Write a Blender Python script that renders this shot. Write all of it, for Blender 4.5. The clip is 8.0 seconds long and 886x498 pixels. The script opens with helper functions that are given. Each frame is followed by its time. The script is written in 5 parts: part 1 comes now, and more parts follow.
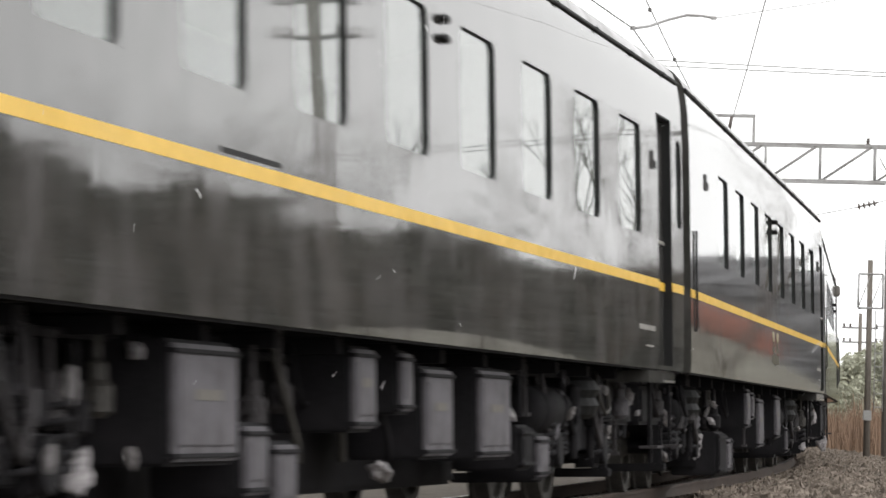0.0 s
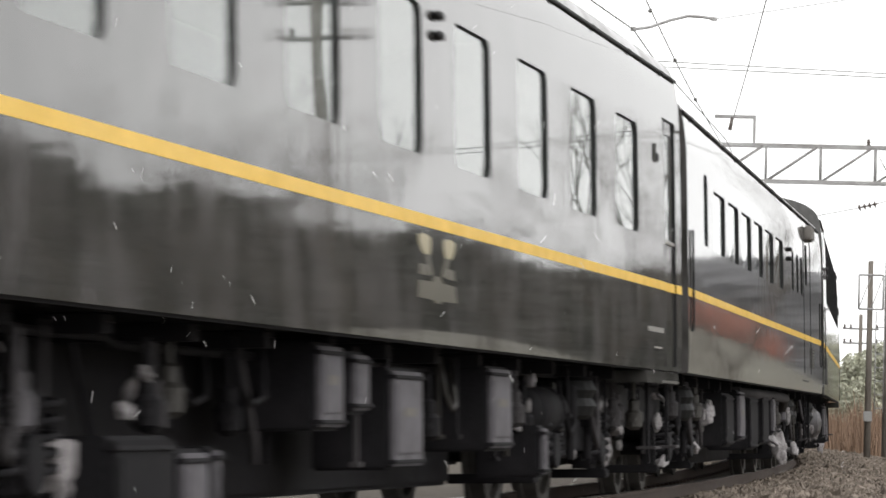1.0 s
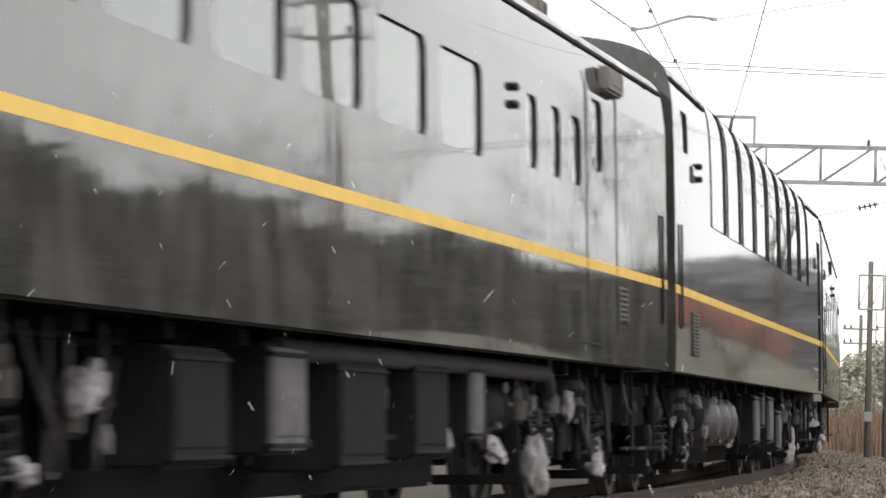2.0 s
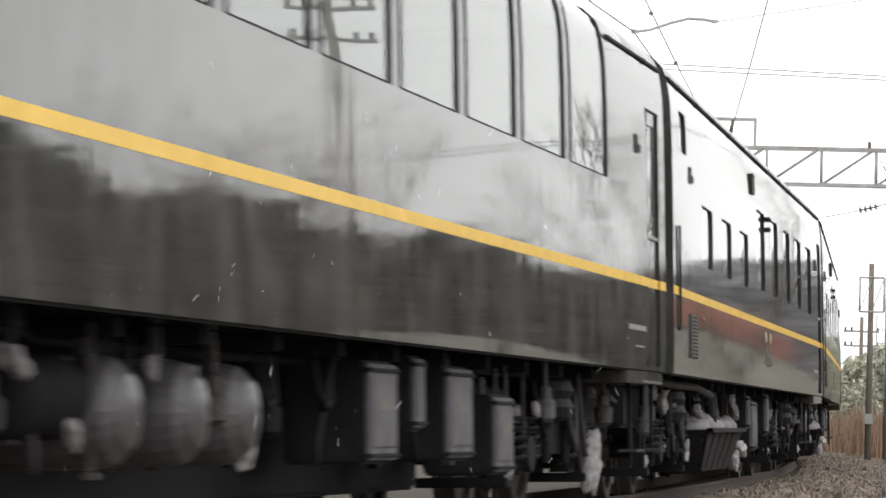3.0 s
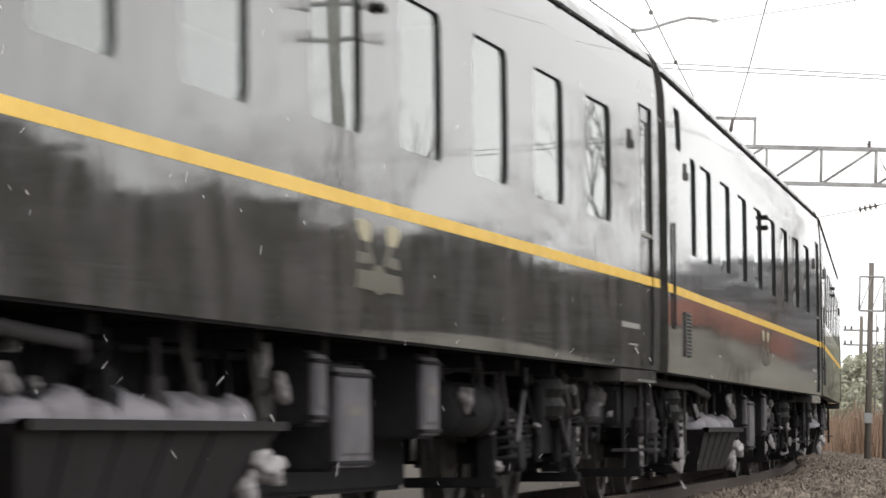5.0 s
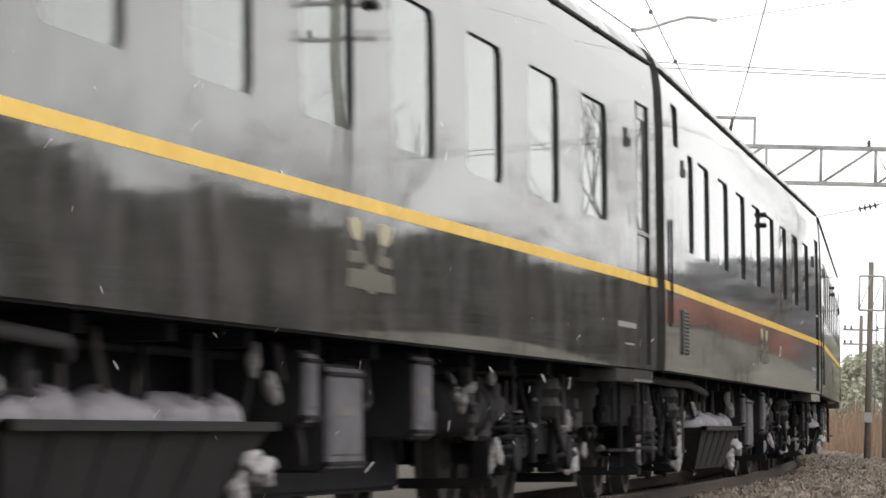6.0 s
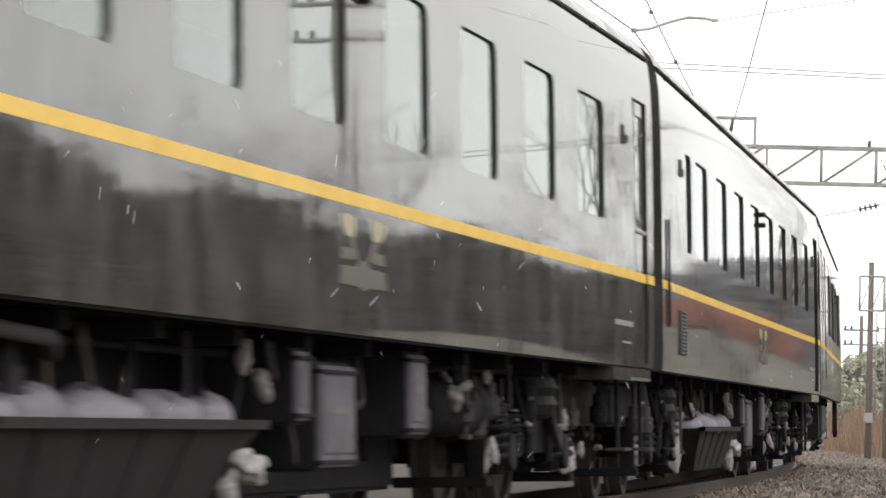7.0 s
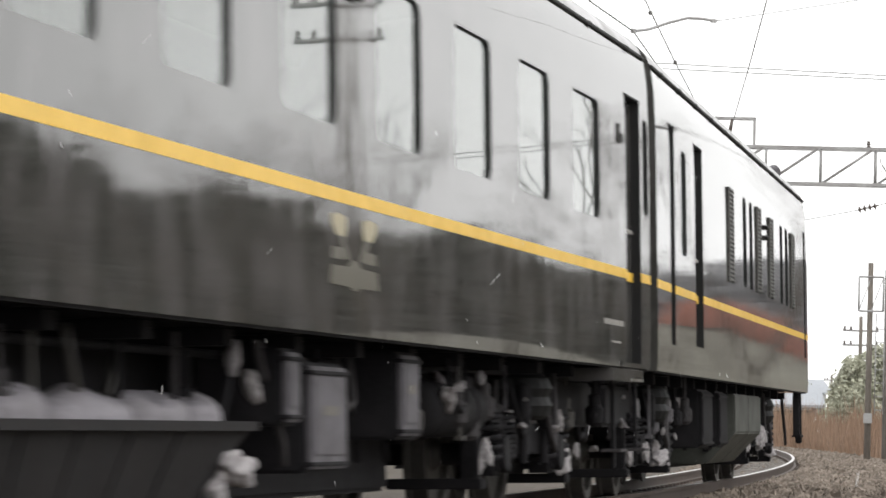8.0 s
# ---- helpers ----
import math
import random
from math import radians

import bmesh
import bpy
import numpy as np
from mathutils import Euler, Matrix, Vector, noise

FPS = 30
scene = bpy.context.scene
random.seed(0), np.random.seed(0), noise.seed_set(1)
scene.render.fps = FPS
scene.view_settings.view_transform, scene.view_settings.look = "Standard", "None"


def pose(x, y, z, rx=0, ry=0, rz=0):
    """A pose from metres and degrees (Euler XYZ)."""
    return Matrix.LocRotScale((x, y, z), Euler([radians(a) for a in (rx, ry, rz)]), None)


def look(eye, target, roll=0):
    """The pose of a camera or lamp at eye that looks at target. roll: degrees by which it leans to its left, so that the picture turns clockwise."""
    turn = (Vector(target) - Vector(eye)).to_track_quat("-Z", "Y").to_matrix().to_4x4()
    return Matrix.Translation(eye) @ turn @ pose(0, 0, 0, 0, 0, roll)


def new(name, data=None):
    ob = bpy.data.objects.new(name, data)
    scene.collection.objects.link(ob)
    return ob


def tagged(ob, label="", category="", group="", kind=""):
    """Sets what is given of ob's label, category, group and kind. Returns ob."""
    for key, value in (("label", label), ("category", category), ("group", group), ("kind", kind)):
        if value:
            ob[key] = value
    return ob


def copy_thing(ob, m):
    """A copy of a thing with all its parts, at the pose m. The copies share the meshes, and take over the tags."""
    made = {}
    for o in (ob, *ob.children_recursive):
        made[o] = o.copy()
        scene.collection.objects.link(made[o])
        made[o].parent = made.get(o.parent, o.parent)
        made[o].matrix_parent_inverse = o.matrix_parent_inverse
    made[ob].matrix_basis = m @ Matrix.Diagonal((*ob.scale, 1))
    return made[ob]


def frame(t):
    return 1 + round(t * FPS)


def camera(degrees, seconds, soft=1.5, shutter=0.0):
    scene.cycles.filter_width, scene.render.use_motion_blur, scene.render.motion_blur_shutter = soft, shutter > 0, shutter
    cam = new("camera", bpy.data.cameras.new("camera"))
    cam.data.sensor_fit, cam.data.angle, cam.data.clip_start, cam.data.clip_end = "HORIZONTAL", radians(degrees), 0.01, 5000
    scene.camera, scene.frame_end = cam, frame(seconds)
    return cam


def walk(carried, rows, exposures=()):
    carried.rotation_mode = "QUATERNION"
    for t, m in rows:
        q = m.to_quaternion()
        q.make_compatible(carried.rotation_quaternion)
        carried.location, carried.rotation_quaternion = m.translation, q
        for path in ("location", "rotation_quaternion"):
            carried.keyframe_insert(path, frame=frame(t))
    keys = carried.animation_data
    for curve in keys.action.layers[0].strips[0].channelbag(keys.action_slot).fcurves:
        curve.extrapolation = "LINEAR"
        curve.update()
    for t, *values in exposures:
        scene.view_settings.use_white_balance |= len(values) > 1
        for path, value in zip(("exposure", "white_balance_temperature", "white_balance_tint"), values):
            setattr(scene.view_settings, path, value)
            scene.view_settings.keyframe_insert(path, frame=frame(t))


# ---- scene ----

SECONDS = 8.0
# track: an arc of radius RADIUS round CENTRE, the camera outside of it; CANT leans the train inwards
RADIUS, CENTRE, CANT = 497.595, (-488.706, 121.603), 2.077
PITCH = 21.3          # coupler to coupler
LIFT = 0.53 * math.sin(radians(CANT))
SIDE, SKIRT_Z, STRIPE_Z, GUTTER_Z = 1.45, 1.065, 1.769, 3.529
CROWN_Z = 3.92


def run(t):
    """Arc length of the train's reference joint at t seconds (it comes nearer, with a slight surge)."""
    return -27.34 - 21.484 * t + 0.42 * math.sin(math.pi * t) ** 2


def arc(s, off=0.0):
    a = s / RADIUS
    return Vector((CENTRE[0] + (RADIUS + off) * math.cos(a), CENTRE[1] + (RADIUS + off) * math.sin(a)))


def on_track(y, off=0.0, z=0.0):
    """A point beside the track at that y; off metres outwards."""
    a = math.asin((y - CENTRE[1]) / RADIUS)
    p = arc(a * RADIUS, off)
    return Vector((p.x, p.y, z))


# ---- camera ----
cam = camera(13.789, SECONDS, soft=1.6, shutter=0.28)
EYE = (0.0, 0.0, 0.749)


def view(yaw, pitch):
    return pose(*EYE, 90.017 + pitch, 0, 0) @ pose(0, 0, 0, 0, yaw, 0) @ pose(0, 0, 0, 0, 0, 1.54)


SHAKE = [(0, 0.010, 2.505), (0.5, 0.010, 2.530), (1.0, 0.002, 2.520), (2.5, -0.003, 2.534), (3.0, -0.012, 2.560), (3.5, -0.003, 2.537),
         (4.0, 0.0, 2.540), (4.5, -0.008, 2.548), (6.0, -0.004, 2.537), (6.5, 0.0, 2.536), (7.0, -0.010, 2.542), (7.5, 0.0, 2.550), (8.0, 0.0, 2.550)]
walk(cam, [(t, view(-a, b)) for t, a, b in SHAKE])

# ---- world and light: an overcast day with light snow ----
world = bpy.data.worlds.new("overcast_sky")
world.use_nodes = True
scene.world = world
wn, wl = world.node_tree.nodes, world.node_tree.links
sky = wn.new("ShaderNodeTexSky")
sky.sky_type, sky.sun_disc, sky.sun_elevation, sky.sun_rotation = "NISHITA", False, radians(42), radians(150)
sky.air_density, sky.dust_density = 2.0, 6.0
mixw = wn.new("ShaderNodeMixRGB")
mixw.inputs[0].default_value = 0.96
skym = wn.new("ShaderNodeMixRGB")
skym.blend_type = "MULTIPLY"
skym.inputs[0].default_value = 1.0
skym.inputs[2].default_value = (0.12, 0.12, 0.12, 1)
wl.new(sky.outputs[0], skym.inputs[1])
wl.new(skym.outputs[0], mixw.inputs[1])
mixw.inputs[2].default_value = (1.0, 1.0, 1.0, 1)
wl.new(mixw.outputs[0], wn["Background"].inputs[0])
wn["Background"].inputs[1].default_value = 1.6
sun = new("sun", bpy.data.lights.new("sun", "SUN"))
sun.data.energy, sun.data.angle, sun.data.color = 0.6, radians(30), (1.0, 0.97, 0.93)
sun.matrix_world = look((60, -80, 90), (0, 40, 0))
scene.view_settings.exposure = 0.0


# ---- materials ----
def material(name, colour, rough=0.6, metal=0.0, vary=0.25, scale=6.0, dirt=None, dirt_amount=0.0, bump=0.0, bump_scale=60.0, stretch=(1, 1, 1),
             coat=0.0, bump_stretch=None, rough_vary=0.1, island=0.0, random_ob=0.0, spec=0.5, ior=1.5):
    m = bpy.data.materials.new(name)
    m.use_nodes = True
    n, l = m.node_tree.nodes, m.node_tree.links
    b = n["Principled BSDF"]
    b.inputs["Roughness"].default_value, b.inputs["Metallic"].default_value = rough, metal
    b.inputs["Coat Weight"].default_value = coat
    b.inputs["Specular IOR Level"].default_value = spec
    b.inputs["IOR"].default_value = ior
    tex = n.new("ShaderNodeTexCoord")
    mp = n.new("ShaderNodeMapping")
    mp.inputs["Scale"].default_value = stretch
    l.new(tex.outputs["Object"], mp.inputs[0])
    big, fine = n.new("ShaderNodeTexNoise"), n.new("ShaderNodeTexNoise")
    big.inputs["Scale"].default_value, fine.inputs["Scale"].default_value = scale * 0.25, scale * 4
    big.inputs["Detail"].default_value = 4
    for k in (big, fine):
        l.new(mp.outputs[0], k.inputs["Vector"])
    add = n.new("ShaderNodeMath")
    add.operation = "ADD"
    l.new(big.outputs[0], add.inputs[0])
    l.new(fine.outputs[0], add.inputs[1])
    last = add.outputs[0]
    if island or random_ob:
        src = n.new("ShaderNodeNewGeometry").outputs["Random Per Island"] if island else n.new("ShaderNodeObjectInfo").outputs["Random"]
        mul = n.new("ShaderNodeMath")
        mul.operation = "MULTIPLY_ADD"
        l.new(src, mul.inputs[0])
        mul.inputs[1].default_value = 2 * (island or random_ob)
        l.new(last, mul.inputs[2])
        last = mul.outputs[0]
    ramp = n.new("ShaderNodeMapRange")
    ramp.inputs["From Min"].default_value, ramp.inputs["From Max"].default_value = 0.6, 1.4 + 2 * (island or random_ob)
    ramp.inputs["To Min"].default_value, ramp.inputs["To Max"].default_value = 1 - vary, 1 + vary
    l.new(last, ramp.inputs[0])
    col = n.new("ShaderNodeMixRGB")
    col.blend_type = "MULTIPLY"
    col.inputs[0].default_value = 1
    col.inputs[1].default_value = (*colour, 1)
    l.new(ramp.outputs[0], col.inputs[2])
    out = col.outputs[0]
    if dirt:
        st = n.new("ShaderNodeTexNoise")
        st.inputs["Scale"].default_value, st.inputs["Detail"].default_value = scale * 0.6, 6
        l.new(mp.outputs[0], st.inputs["Vector"])
        dr = n.new("ShaderNodeMapRange")
        dr.inputs["From Min"].default_value, dr.inputs["From Max"].default_value = 0.42, 0.72
        dr.inputs["To Max"].default_value = dirt_amount
        l.new(st.outputs[0], dr.inputs[0])
        mx = n.new("ShaderNodeMixRGB")
        l.new(dr.outputs[0], mx.inputs[0])
        l.new(out, mx.inputs[1])
        mx.inputs[2].default_value = (*dirt, 1)
        out = mx.outputs[0]
        rr = n.new("ShaderNodeMapRange")
        rr.inputs["To Min"].default_value, rr.inputs["To Max"].default_value = rough, min(1, rough + rough_vary)
        l.new(dr.outputs[0], rr.inputs[0])
        rr.inputs["From Max"].default_value = max(dirt_amount, 0.01)
        l.new(rr.outputs[0], b.inputs["Roughness"])
    l.new(out, b.inputs["Base Color"])
    if bump:
        bn, bp = n.new("ShaderNodeTexNoise"), n.new("ShaderNodeBump")
        bn.inputs["Scale"].default_value, bn.inputs["Detail"].default_value = bump_scale, 2
        bmap = mp
        if bump_stretch:
            bmap = n.new("ShaderNodeMapping")
            bmap.inputs["Scale"].default_value = bump_stretch
            l.new(tex.outputs["Object"], bmap.inputs[0])
        l.new(bmap.outputs[0], bn.inputs["Vector"])
        l.new(bn.outputs[0], bp.inputs["Height"])
        bp.inputs["Strength"].default_value, bp.inputs["Distance"].default_value = 1.0, bump
        l.new(bp.outputs[0], b.inputs["Normal"])
    return m


PAINT = material("dark_green_paint", (0.050, 0.049, 0.0455), 0.026, vary=0.2, scale=5, dirt=(0.152, 0.143, 0.146), dirt_amount=0.6, rough_vary=0.04,
                 bump=0.0006, bump_scale=6.0, stretch=(1.5, 1, 0.7), bump_stretch=(1.0, 1.0, 0.09), ior=1.62)
YELLOW = material("yellow_line_paint", (0.88, 0.555, 0.075), 0.35, vary=0.12, scale=8, dirt=(0.70, 0.44, 0.07), dirt_amount=0.5, spec=0.3)
ROOF = material("snowy_grey_roof", (0.42, 0.42, 0.42), 0.6, vary=0.2, scale=3, dirt=(0.8, 0.8, 0.82), dirt_amount=0.8)
RUBBER = material("black_rubber", (0.012, 0.012, 0.0125), 0.6, vary=0.25, spec=0.25)
# Near-black iron with slightly lighter patches.
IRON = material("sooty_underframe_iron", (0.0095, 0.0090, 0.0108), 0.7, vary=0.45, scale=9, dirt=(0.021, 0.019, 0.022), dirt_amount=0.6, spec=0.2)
GREYBOX = material("grey_equipment_paint", (0.108, 0.102, 0.115), 0.6, vary=0.3, scale=7, dirt=(0.06, 0.054, 0.057), dirt_amount=0.8)
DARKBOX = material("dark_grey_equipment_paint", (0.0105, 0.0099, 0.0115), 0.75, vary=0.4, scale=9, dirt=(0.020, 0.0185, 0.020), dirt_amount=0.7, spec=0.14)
TANK = material("green_grey_tank_paint", (0.05, 0.055, 0.047), 0.5, vary=0.25, scale=5, dirt=(0.03, 0.028, 0.025), dirt_amount=0.5)
# Darker than SNOW: the shade below the coach is put into this grey.
TRAYSNOW = material("grey_wet_snow", (0.25, 0.237, 0.262), 0.7, vary=0.25, scale=9, dirt=(0.16, 0.148, 0.155), dirt_amount=0.6)
LAGGING = material("dark_pipe_lagging", (0.042, 0.038, 0.041), 0.8, vary=0.35, scale=8)
SNOW = material("packed_snow", (0.42, 0.40, 0.412), 0.7, vary=0.4, scale=4, dirt=(0.17, 0.155, 0.155), dirt_amount=0.8, bump=0.006, bump_scale=14)
ROOFBOX = material("brown_grey_roof_box_paint", (0.13, 0.115, 0.10), 0.6, vary=0.35, scale=5, dirt=(0.3, 0.29, 0.28), dirt_amount=0.5)
DRUM = material("dirty_grey_drum_metal", (0.085, 0.08, 0.085), 0.38, vary=0.4, scale=6, dirt=(0.03, 0.027, 0.028), dirt_amount=0.7)
# Body paint made paler, for the light that the slats catch.
SLAT = material("worn_louvre_paint", (0.115, 0.113, 0.105), 0.4, vary=0.2, scale=9)
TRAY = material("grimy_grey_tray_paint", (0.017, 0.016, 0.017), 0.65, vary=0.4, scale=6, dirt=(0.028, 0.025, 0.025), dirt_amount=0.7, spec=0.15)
WHEEL = material("grimy_wheel_steel", (0.05, 0.046, 0.042), 0.55, vary=0.3, scale=6)
STEEL = material("worn_steel", (0.42, 0.41, 0.40), 0.3, metal=1.0, vary=0.2, scale=12)
RUST = material("rusty_rail_side", (0.075, 0.055, 0.045), 0.7, vary=0.3, scale=8)
GOLD = material("pale_gold_paint", (0.080, 0.070, 0.045), 0.35, vary=0.15, scale=14)
WHITE = material("white_lettering", (0.30, 0.29, 0.27), 0.4, vary=0.1)
GALV = material("grey_steel_paint", (0.40, 0.40, 0.40), 0.55, vary=0.2, scale=4, dirt=(0.12, 0.10, 0.09), dirt_amount=0.5)
CONCRETE = material("weathered_concrete", (0.20, 0.185, 0.17), 0.85, vary=0.2, scale=4, dirt=(0.10, 0.09, 0.08), dirt_amount=0.5)
POLE = material("dark_wooden_pole", (0.17, 0.15, 0.13), 0.85, vary=0.3, scale=5, stretch=(4, 4, 0.4))
WIRE = material("weathered_wire", (0.13, 0.125, 0.12), 0.6, vary=0.2)
CERAMIC = material("brown_glazed_ceramic", (0.12, 0.10, 0.09), 0.25, vary=0.15)
GRAVEL = material("ballast_stone", (0.21, 0.178, 0.15), 0.9, vary=0.65, scale=6, island=0.45, bump=0.004, bump_scale=40, spec=0.1)
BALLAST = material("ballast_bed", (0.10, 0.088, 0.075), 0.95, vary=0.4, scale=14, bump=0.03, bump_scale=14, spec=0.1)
SOIL = material("winter_soil_and_grass", (0.165, 0.152, 0.128), 0.95, vary=0.35, scale=0.8, dirt=(0.125, 0.118, 0.095), dirt_amount=0.7, bump=0.05, bump_scale=4, spec=0.1)
TURF = material("grey_green_winter_turf", (0.20, 0.192, 0.165), 0.95, vary=0.3, scale=1.2, dirt=(0.16, 0.148, 0.125), dirt_amount=0.6, bump=0.05, bump_scale=4, spec=0.1)
BRACKEN = material("red_brown_bracken", (0.42, 0.20, 0.155), 0.85, vary=0.35, scale=3, island=0.3)
REED = material("dry_reed", (0.27, 0.180, 0.125), 0.85, vary=0.35, scale=3, island=0.3)
LEAF = material("evergreen_foliage", (0.102, 0.104, 0.090), 0.7, vary=0.35, scale=2, island=0.4)
# Paler copy of LEAF; the haze over the far trees is in its colour.
HAZE_LEAF = material("snow_dusted_grey_foliage", (0.30, 0.30, 0.31), 0.8, vary=0.35, scale=2, island=0.4)
# Lightened beyond leaf green: distance haze is mixed into this colour.
SCRUB = material("pale_scrub_foliage", (0.44, 0.445, 0.35), 0.75, vary=0.35, scale=2, island=0.4)
BARK = material("bare_bark", (0.085, 0.072, 0.06), 0.9, vary=0.3, scale=6, stretch=(3, 3, 0.5))
PLASTER = material("white_house_wall", (0.66, 0.66, 0.66), 0.8, vary=0.08, scale=1.5)
TILE = material("blue_grey_roof_sheet", (0.34, 0.36, 0.39), 0.5, vary=0.15, scale=2)
CURTAIN = material("pale_curtain", (0.55, 0.53, 0.48), 0.9, vary=0.1, scale=5)
PLATE = material("dull_data_plate", (0.15, 0.14, 0.125), 0.7, vary=0.15, scale=9)
CREST = material("cream_gold_paint", (0.40, 0.35, 0.22), 0.35, vary=0.15, scale=14)
FLAKE = material("snowflake", (0.85, 0.85, 0.86), 0.8, vary=0.05)


def glass_material():
    m = bpy.data.materials.new("tinted_window_glass")
    m.use_nodes = True
    n, l = m.node_tree.nodes, m.node_tree.links
    b = n["Principled BSDF"]
    b.inputs["Base Color"].default_value = (0.55, 0.60, 0.57, 1)
    b.inputs["Roughness"].default_value = 0.015
    b.inputs["IOR"].default_value = 1.52
    b.inputs["Transmission Weight"].default_value = 0.9
    tex, nz, bp = n.new("ShaderNodeTexCoord"), n.new("ShaderNodeTexNoise"), n.new("ShaderNodeBump")
    nz.inputs["Scale"].default_value = 0.7
    l.new(tex.outputs["Object"], nz.inputs["Vector"])
    l.new(nz.outputs[0], bp.inputs["Height"])
    bp.inputs["Distance"].default_value = 0.0012
    l.new(bp.outputs[0], b.inputs["Normal"])
    return m


GLASS = glass_material()


# ---- mesh helpers ----
def part(name, bm, mats, parent=None, label="", smooth=False):
    me = bpy.data.meshes.new(name)
    bm.normal_update()
    bm.to_mesh(me)
    bm.free()
    for m in mats if isinstance(mats, (list, tuple)) else [mats]:
        me.materials.append(m)
    if smooth:
        for f in me.polygons:
            f.use_smooth = True
    ob = new(name, me)
    if parent:
        ob.parent = parent
    if label:
        ob["label"] = label
    return ob


def again(ob, x=0.0, y=0.0, z=0.0, parent=None, turn=0.0):
    """Another object on the same mesh, shifted."""
    o = new(ob.name.split(".")[0], ob.data)
    o.parent = parent or ob.parent
    o.location = (x, y, z)
    o.rotation_euler = (0, 0, turn)
    if "label" in ob:
        o["label"] = ob["label"]
    return o


def box(bm, x0, x1, y0, y1, z0, z1, bevel=0.0, mat=0):
    vs = [bm.verts.new((x, y, z)) for x in (x0, x1) for y in (y0, y1) for z in (z0, z1)]
    fs = [bm.faces.new([vs[i] for i in q]) for q in ((0, 1, 3, 2), (4, 6, 7, 5), (0, 4, 5, 1), (2, 3, 7, 6), (0, 2, 6, 4), (1, 5, 7, 3))]
    for f in fs:
        f.material_index = mat
    if bevel:
        es = list({e for f in fs for e in f.edges})
        r = bmesh.ops.bevel(bm, geom=es, offset=bevel, segments=2, affect="EDGES")
        for f in r["faces"]:
            f.material_index = mat


def tube(bm, a, b, r0, r1=None, seg=8, mat=0, caps=True):
    a, b = Vector(a), Vector(b)
    r1 = r0 if r1 is None else r1
    d = (b - a).normalized()
    u = d.orthogonal().normalized()
    w = d.cross(u)
    rings = [[bm.verts.new(p + r * (math.cos(k * math.tau / seg) * u + math.sin(k * math.tau / seg) * w)) for k in range(seg)] for p, r in ((a, r0), (b, r1))]
    for k in range(seg):
        f = bm.faces.new((rings[0][k], rings[0][(k + 1) % seg], rings[1][(k + 1) % seg], rings[1][k]))
        f.material_index = mat
        f.smooth = True
    if caps:
        for q in (rings[0][::-1], rings[1]):
            bm.faces.new(q).material_index = mat


def pipe(bm, pts, r, seg=6, mat=0):
    """A round pipe along points, rings shared."""
    pts = [Vector(p) for p in pts]
    rings = []
    for i, p in enumerate(pts):
        d = (pts[min(i + 1, len(pts) - 1)] - pts[max(i - 1, 0)]).normalized()
        u = d.cross(Vector((0, 0, 1)))
        u = u.normalized() if u.length > 1e-3 else Vector((1, 0, 0))
        w = u.cross(d)
        rr = r[i] if isinstance(r, (list, tuple)) else r
        rings.append([bm.verts.new(p + rr * (math.cos(k * math.tau / seg) * u + math.sin(k * math.tau / seg) * w)) for k in range(seg)])
    for a, b in zip(rings, rings[1:]):
        for k in range(seg):
            f = bm.faces.new((a[k], b[k], b[(k + 1) % seg], a[(k + 1) % seg]))
            f.material_index, f.smooth = mat, True
    for q in (rings[0], rings[-1][::-1]):
        bm.faces.new(q).material_index = mat


def lathe(bm, profile, seg=16, axis="z", at=(0, 0, 0), mat=0):
    """Turn (radius, height) pairs round an axis."""
    at = Vector(at)
    rings = []
    for r, h in profile:
        ring = []
        for k in range(seg):
            c, s = r * math.cos(k * math.tau / seg), r * math.sin(k * math.tau / seg)
            ring.append(bm.verts.new(at + Vector({"z": (c, s, h), "y": (c, h, s), "x": (h, c, s)}[axis])))
        rings.append(ring)
    for a, b in zip(rings, rings[1:]):
        for k in range(seg):
            f = bm.faces.new((a[k], a[(k + 1) % seg], b[(k + 1) % seg], b[k]))
            f.material_index = mat
    for q in (rings[0][::-1], rings[-1]):
        bm.faces.new(q).material_index = mat


def lump(bm, x, y, z, sx, sy, sz, seed=0, mat=0):
    """An uneven clod."""
    start = len(bm.verts)
    bmesh.ops.create_icosphere(bm, subdivisions=3, radius=1.0)
    bm.verts.ensure_lookup_table()
    for v in bm.verts[start:]:
        k = 1 + 0.75 * noise.noise(v.co * 1.3 + Vector((seed * 7.1, seed, 0))) + 0.26 * noise.noise(v.co * 2.9 + Vector((seed, 0, 5))) + 0.06 * noise.noise(v.co * 7 + Vector((0, seed, 5)))
        v.co = Vector((x + v.co.x * sx * k, y + v.co.y * sy * k, z + v.co.z * sz * k))
        for f in v.link_faces:
            f.material_index, f.smooth = mat, True


def mound(bm, x, y, z, sx, sy, sz, seed=0):
    """A rounded heap on a flat base."""
    n, rings = 20, []
    for j in range(7):
        t = j / 6
        r = (1 - t ** 4.5) ** 0.5 if j < 6 else 0.35
        rings.append([bm.verts.new((x + sx * r * math.cos(k * math.tau / n) * (1 + 0.12 * noise.noise(Vector((k * 0.6, t * 3, seed)))),
                                    y + sy * r * math.sin(k * math.tau / n), z + sz * t * (1 + 0.45 * noise.noise(Vector((math.cos(k * math.tau / n) * 1.5, seed * 3.7, t)))))) for k in range(n)])
    for p, q in zip(rings, rings[1:]):
        for k in range(n):
            bm.faces.new((p[k], p[(k + 1) % n], q[(k + 1) % n], q[k])).smooth = True
    bm.faces.new(rings[0][::-1])
    bm.faces.new(rings[-1])


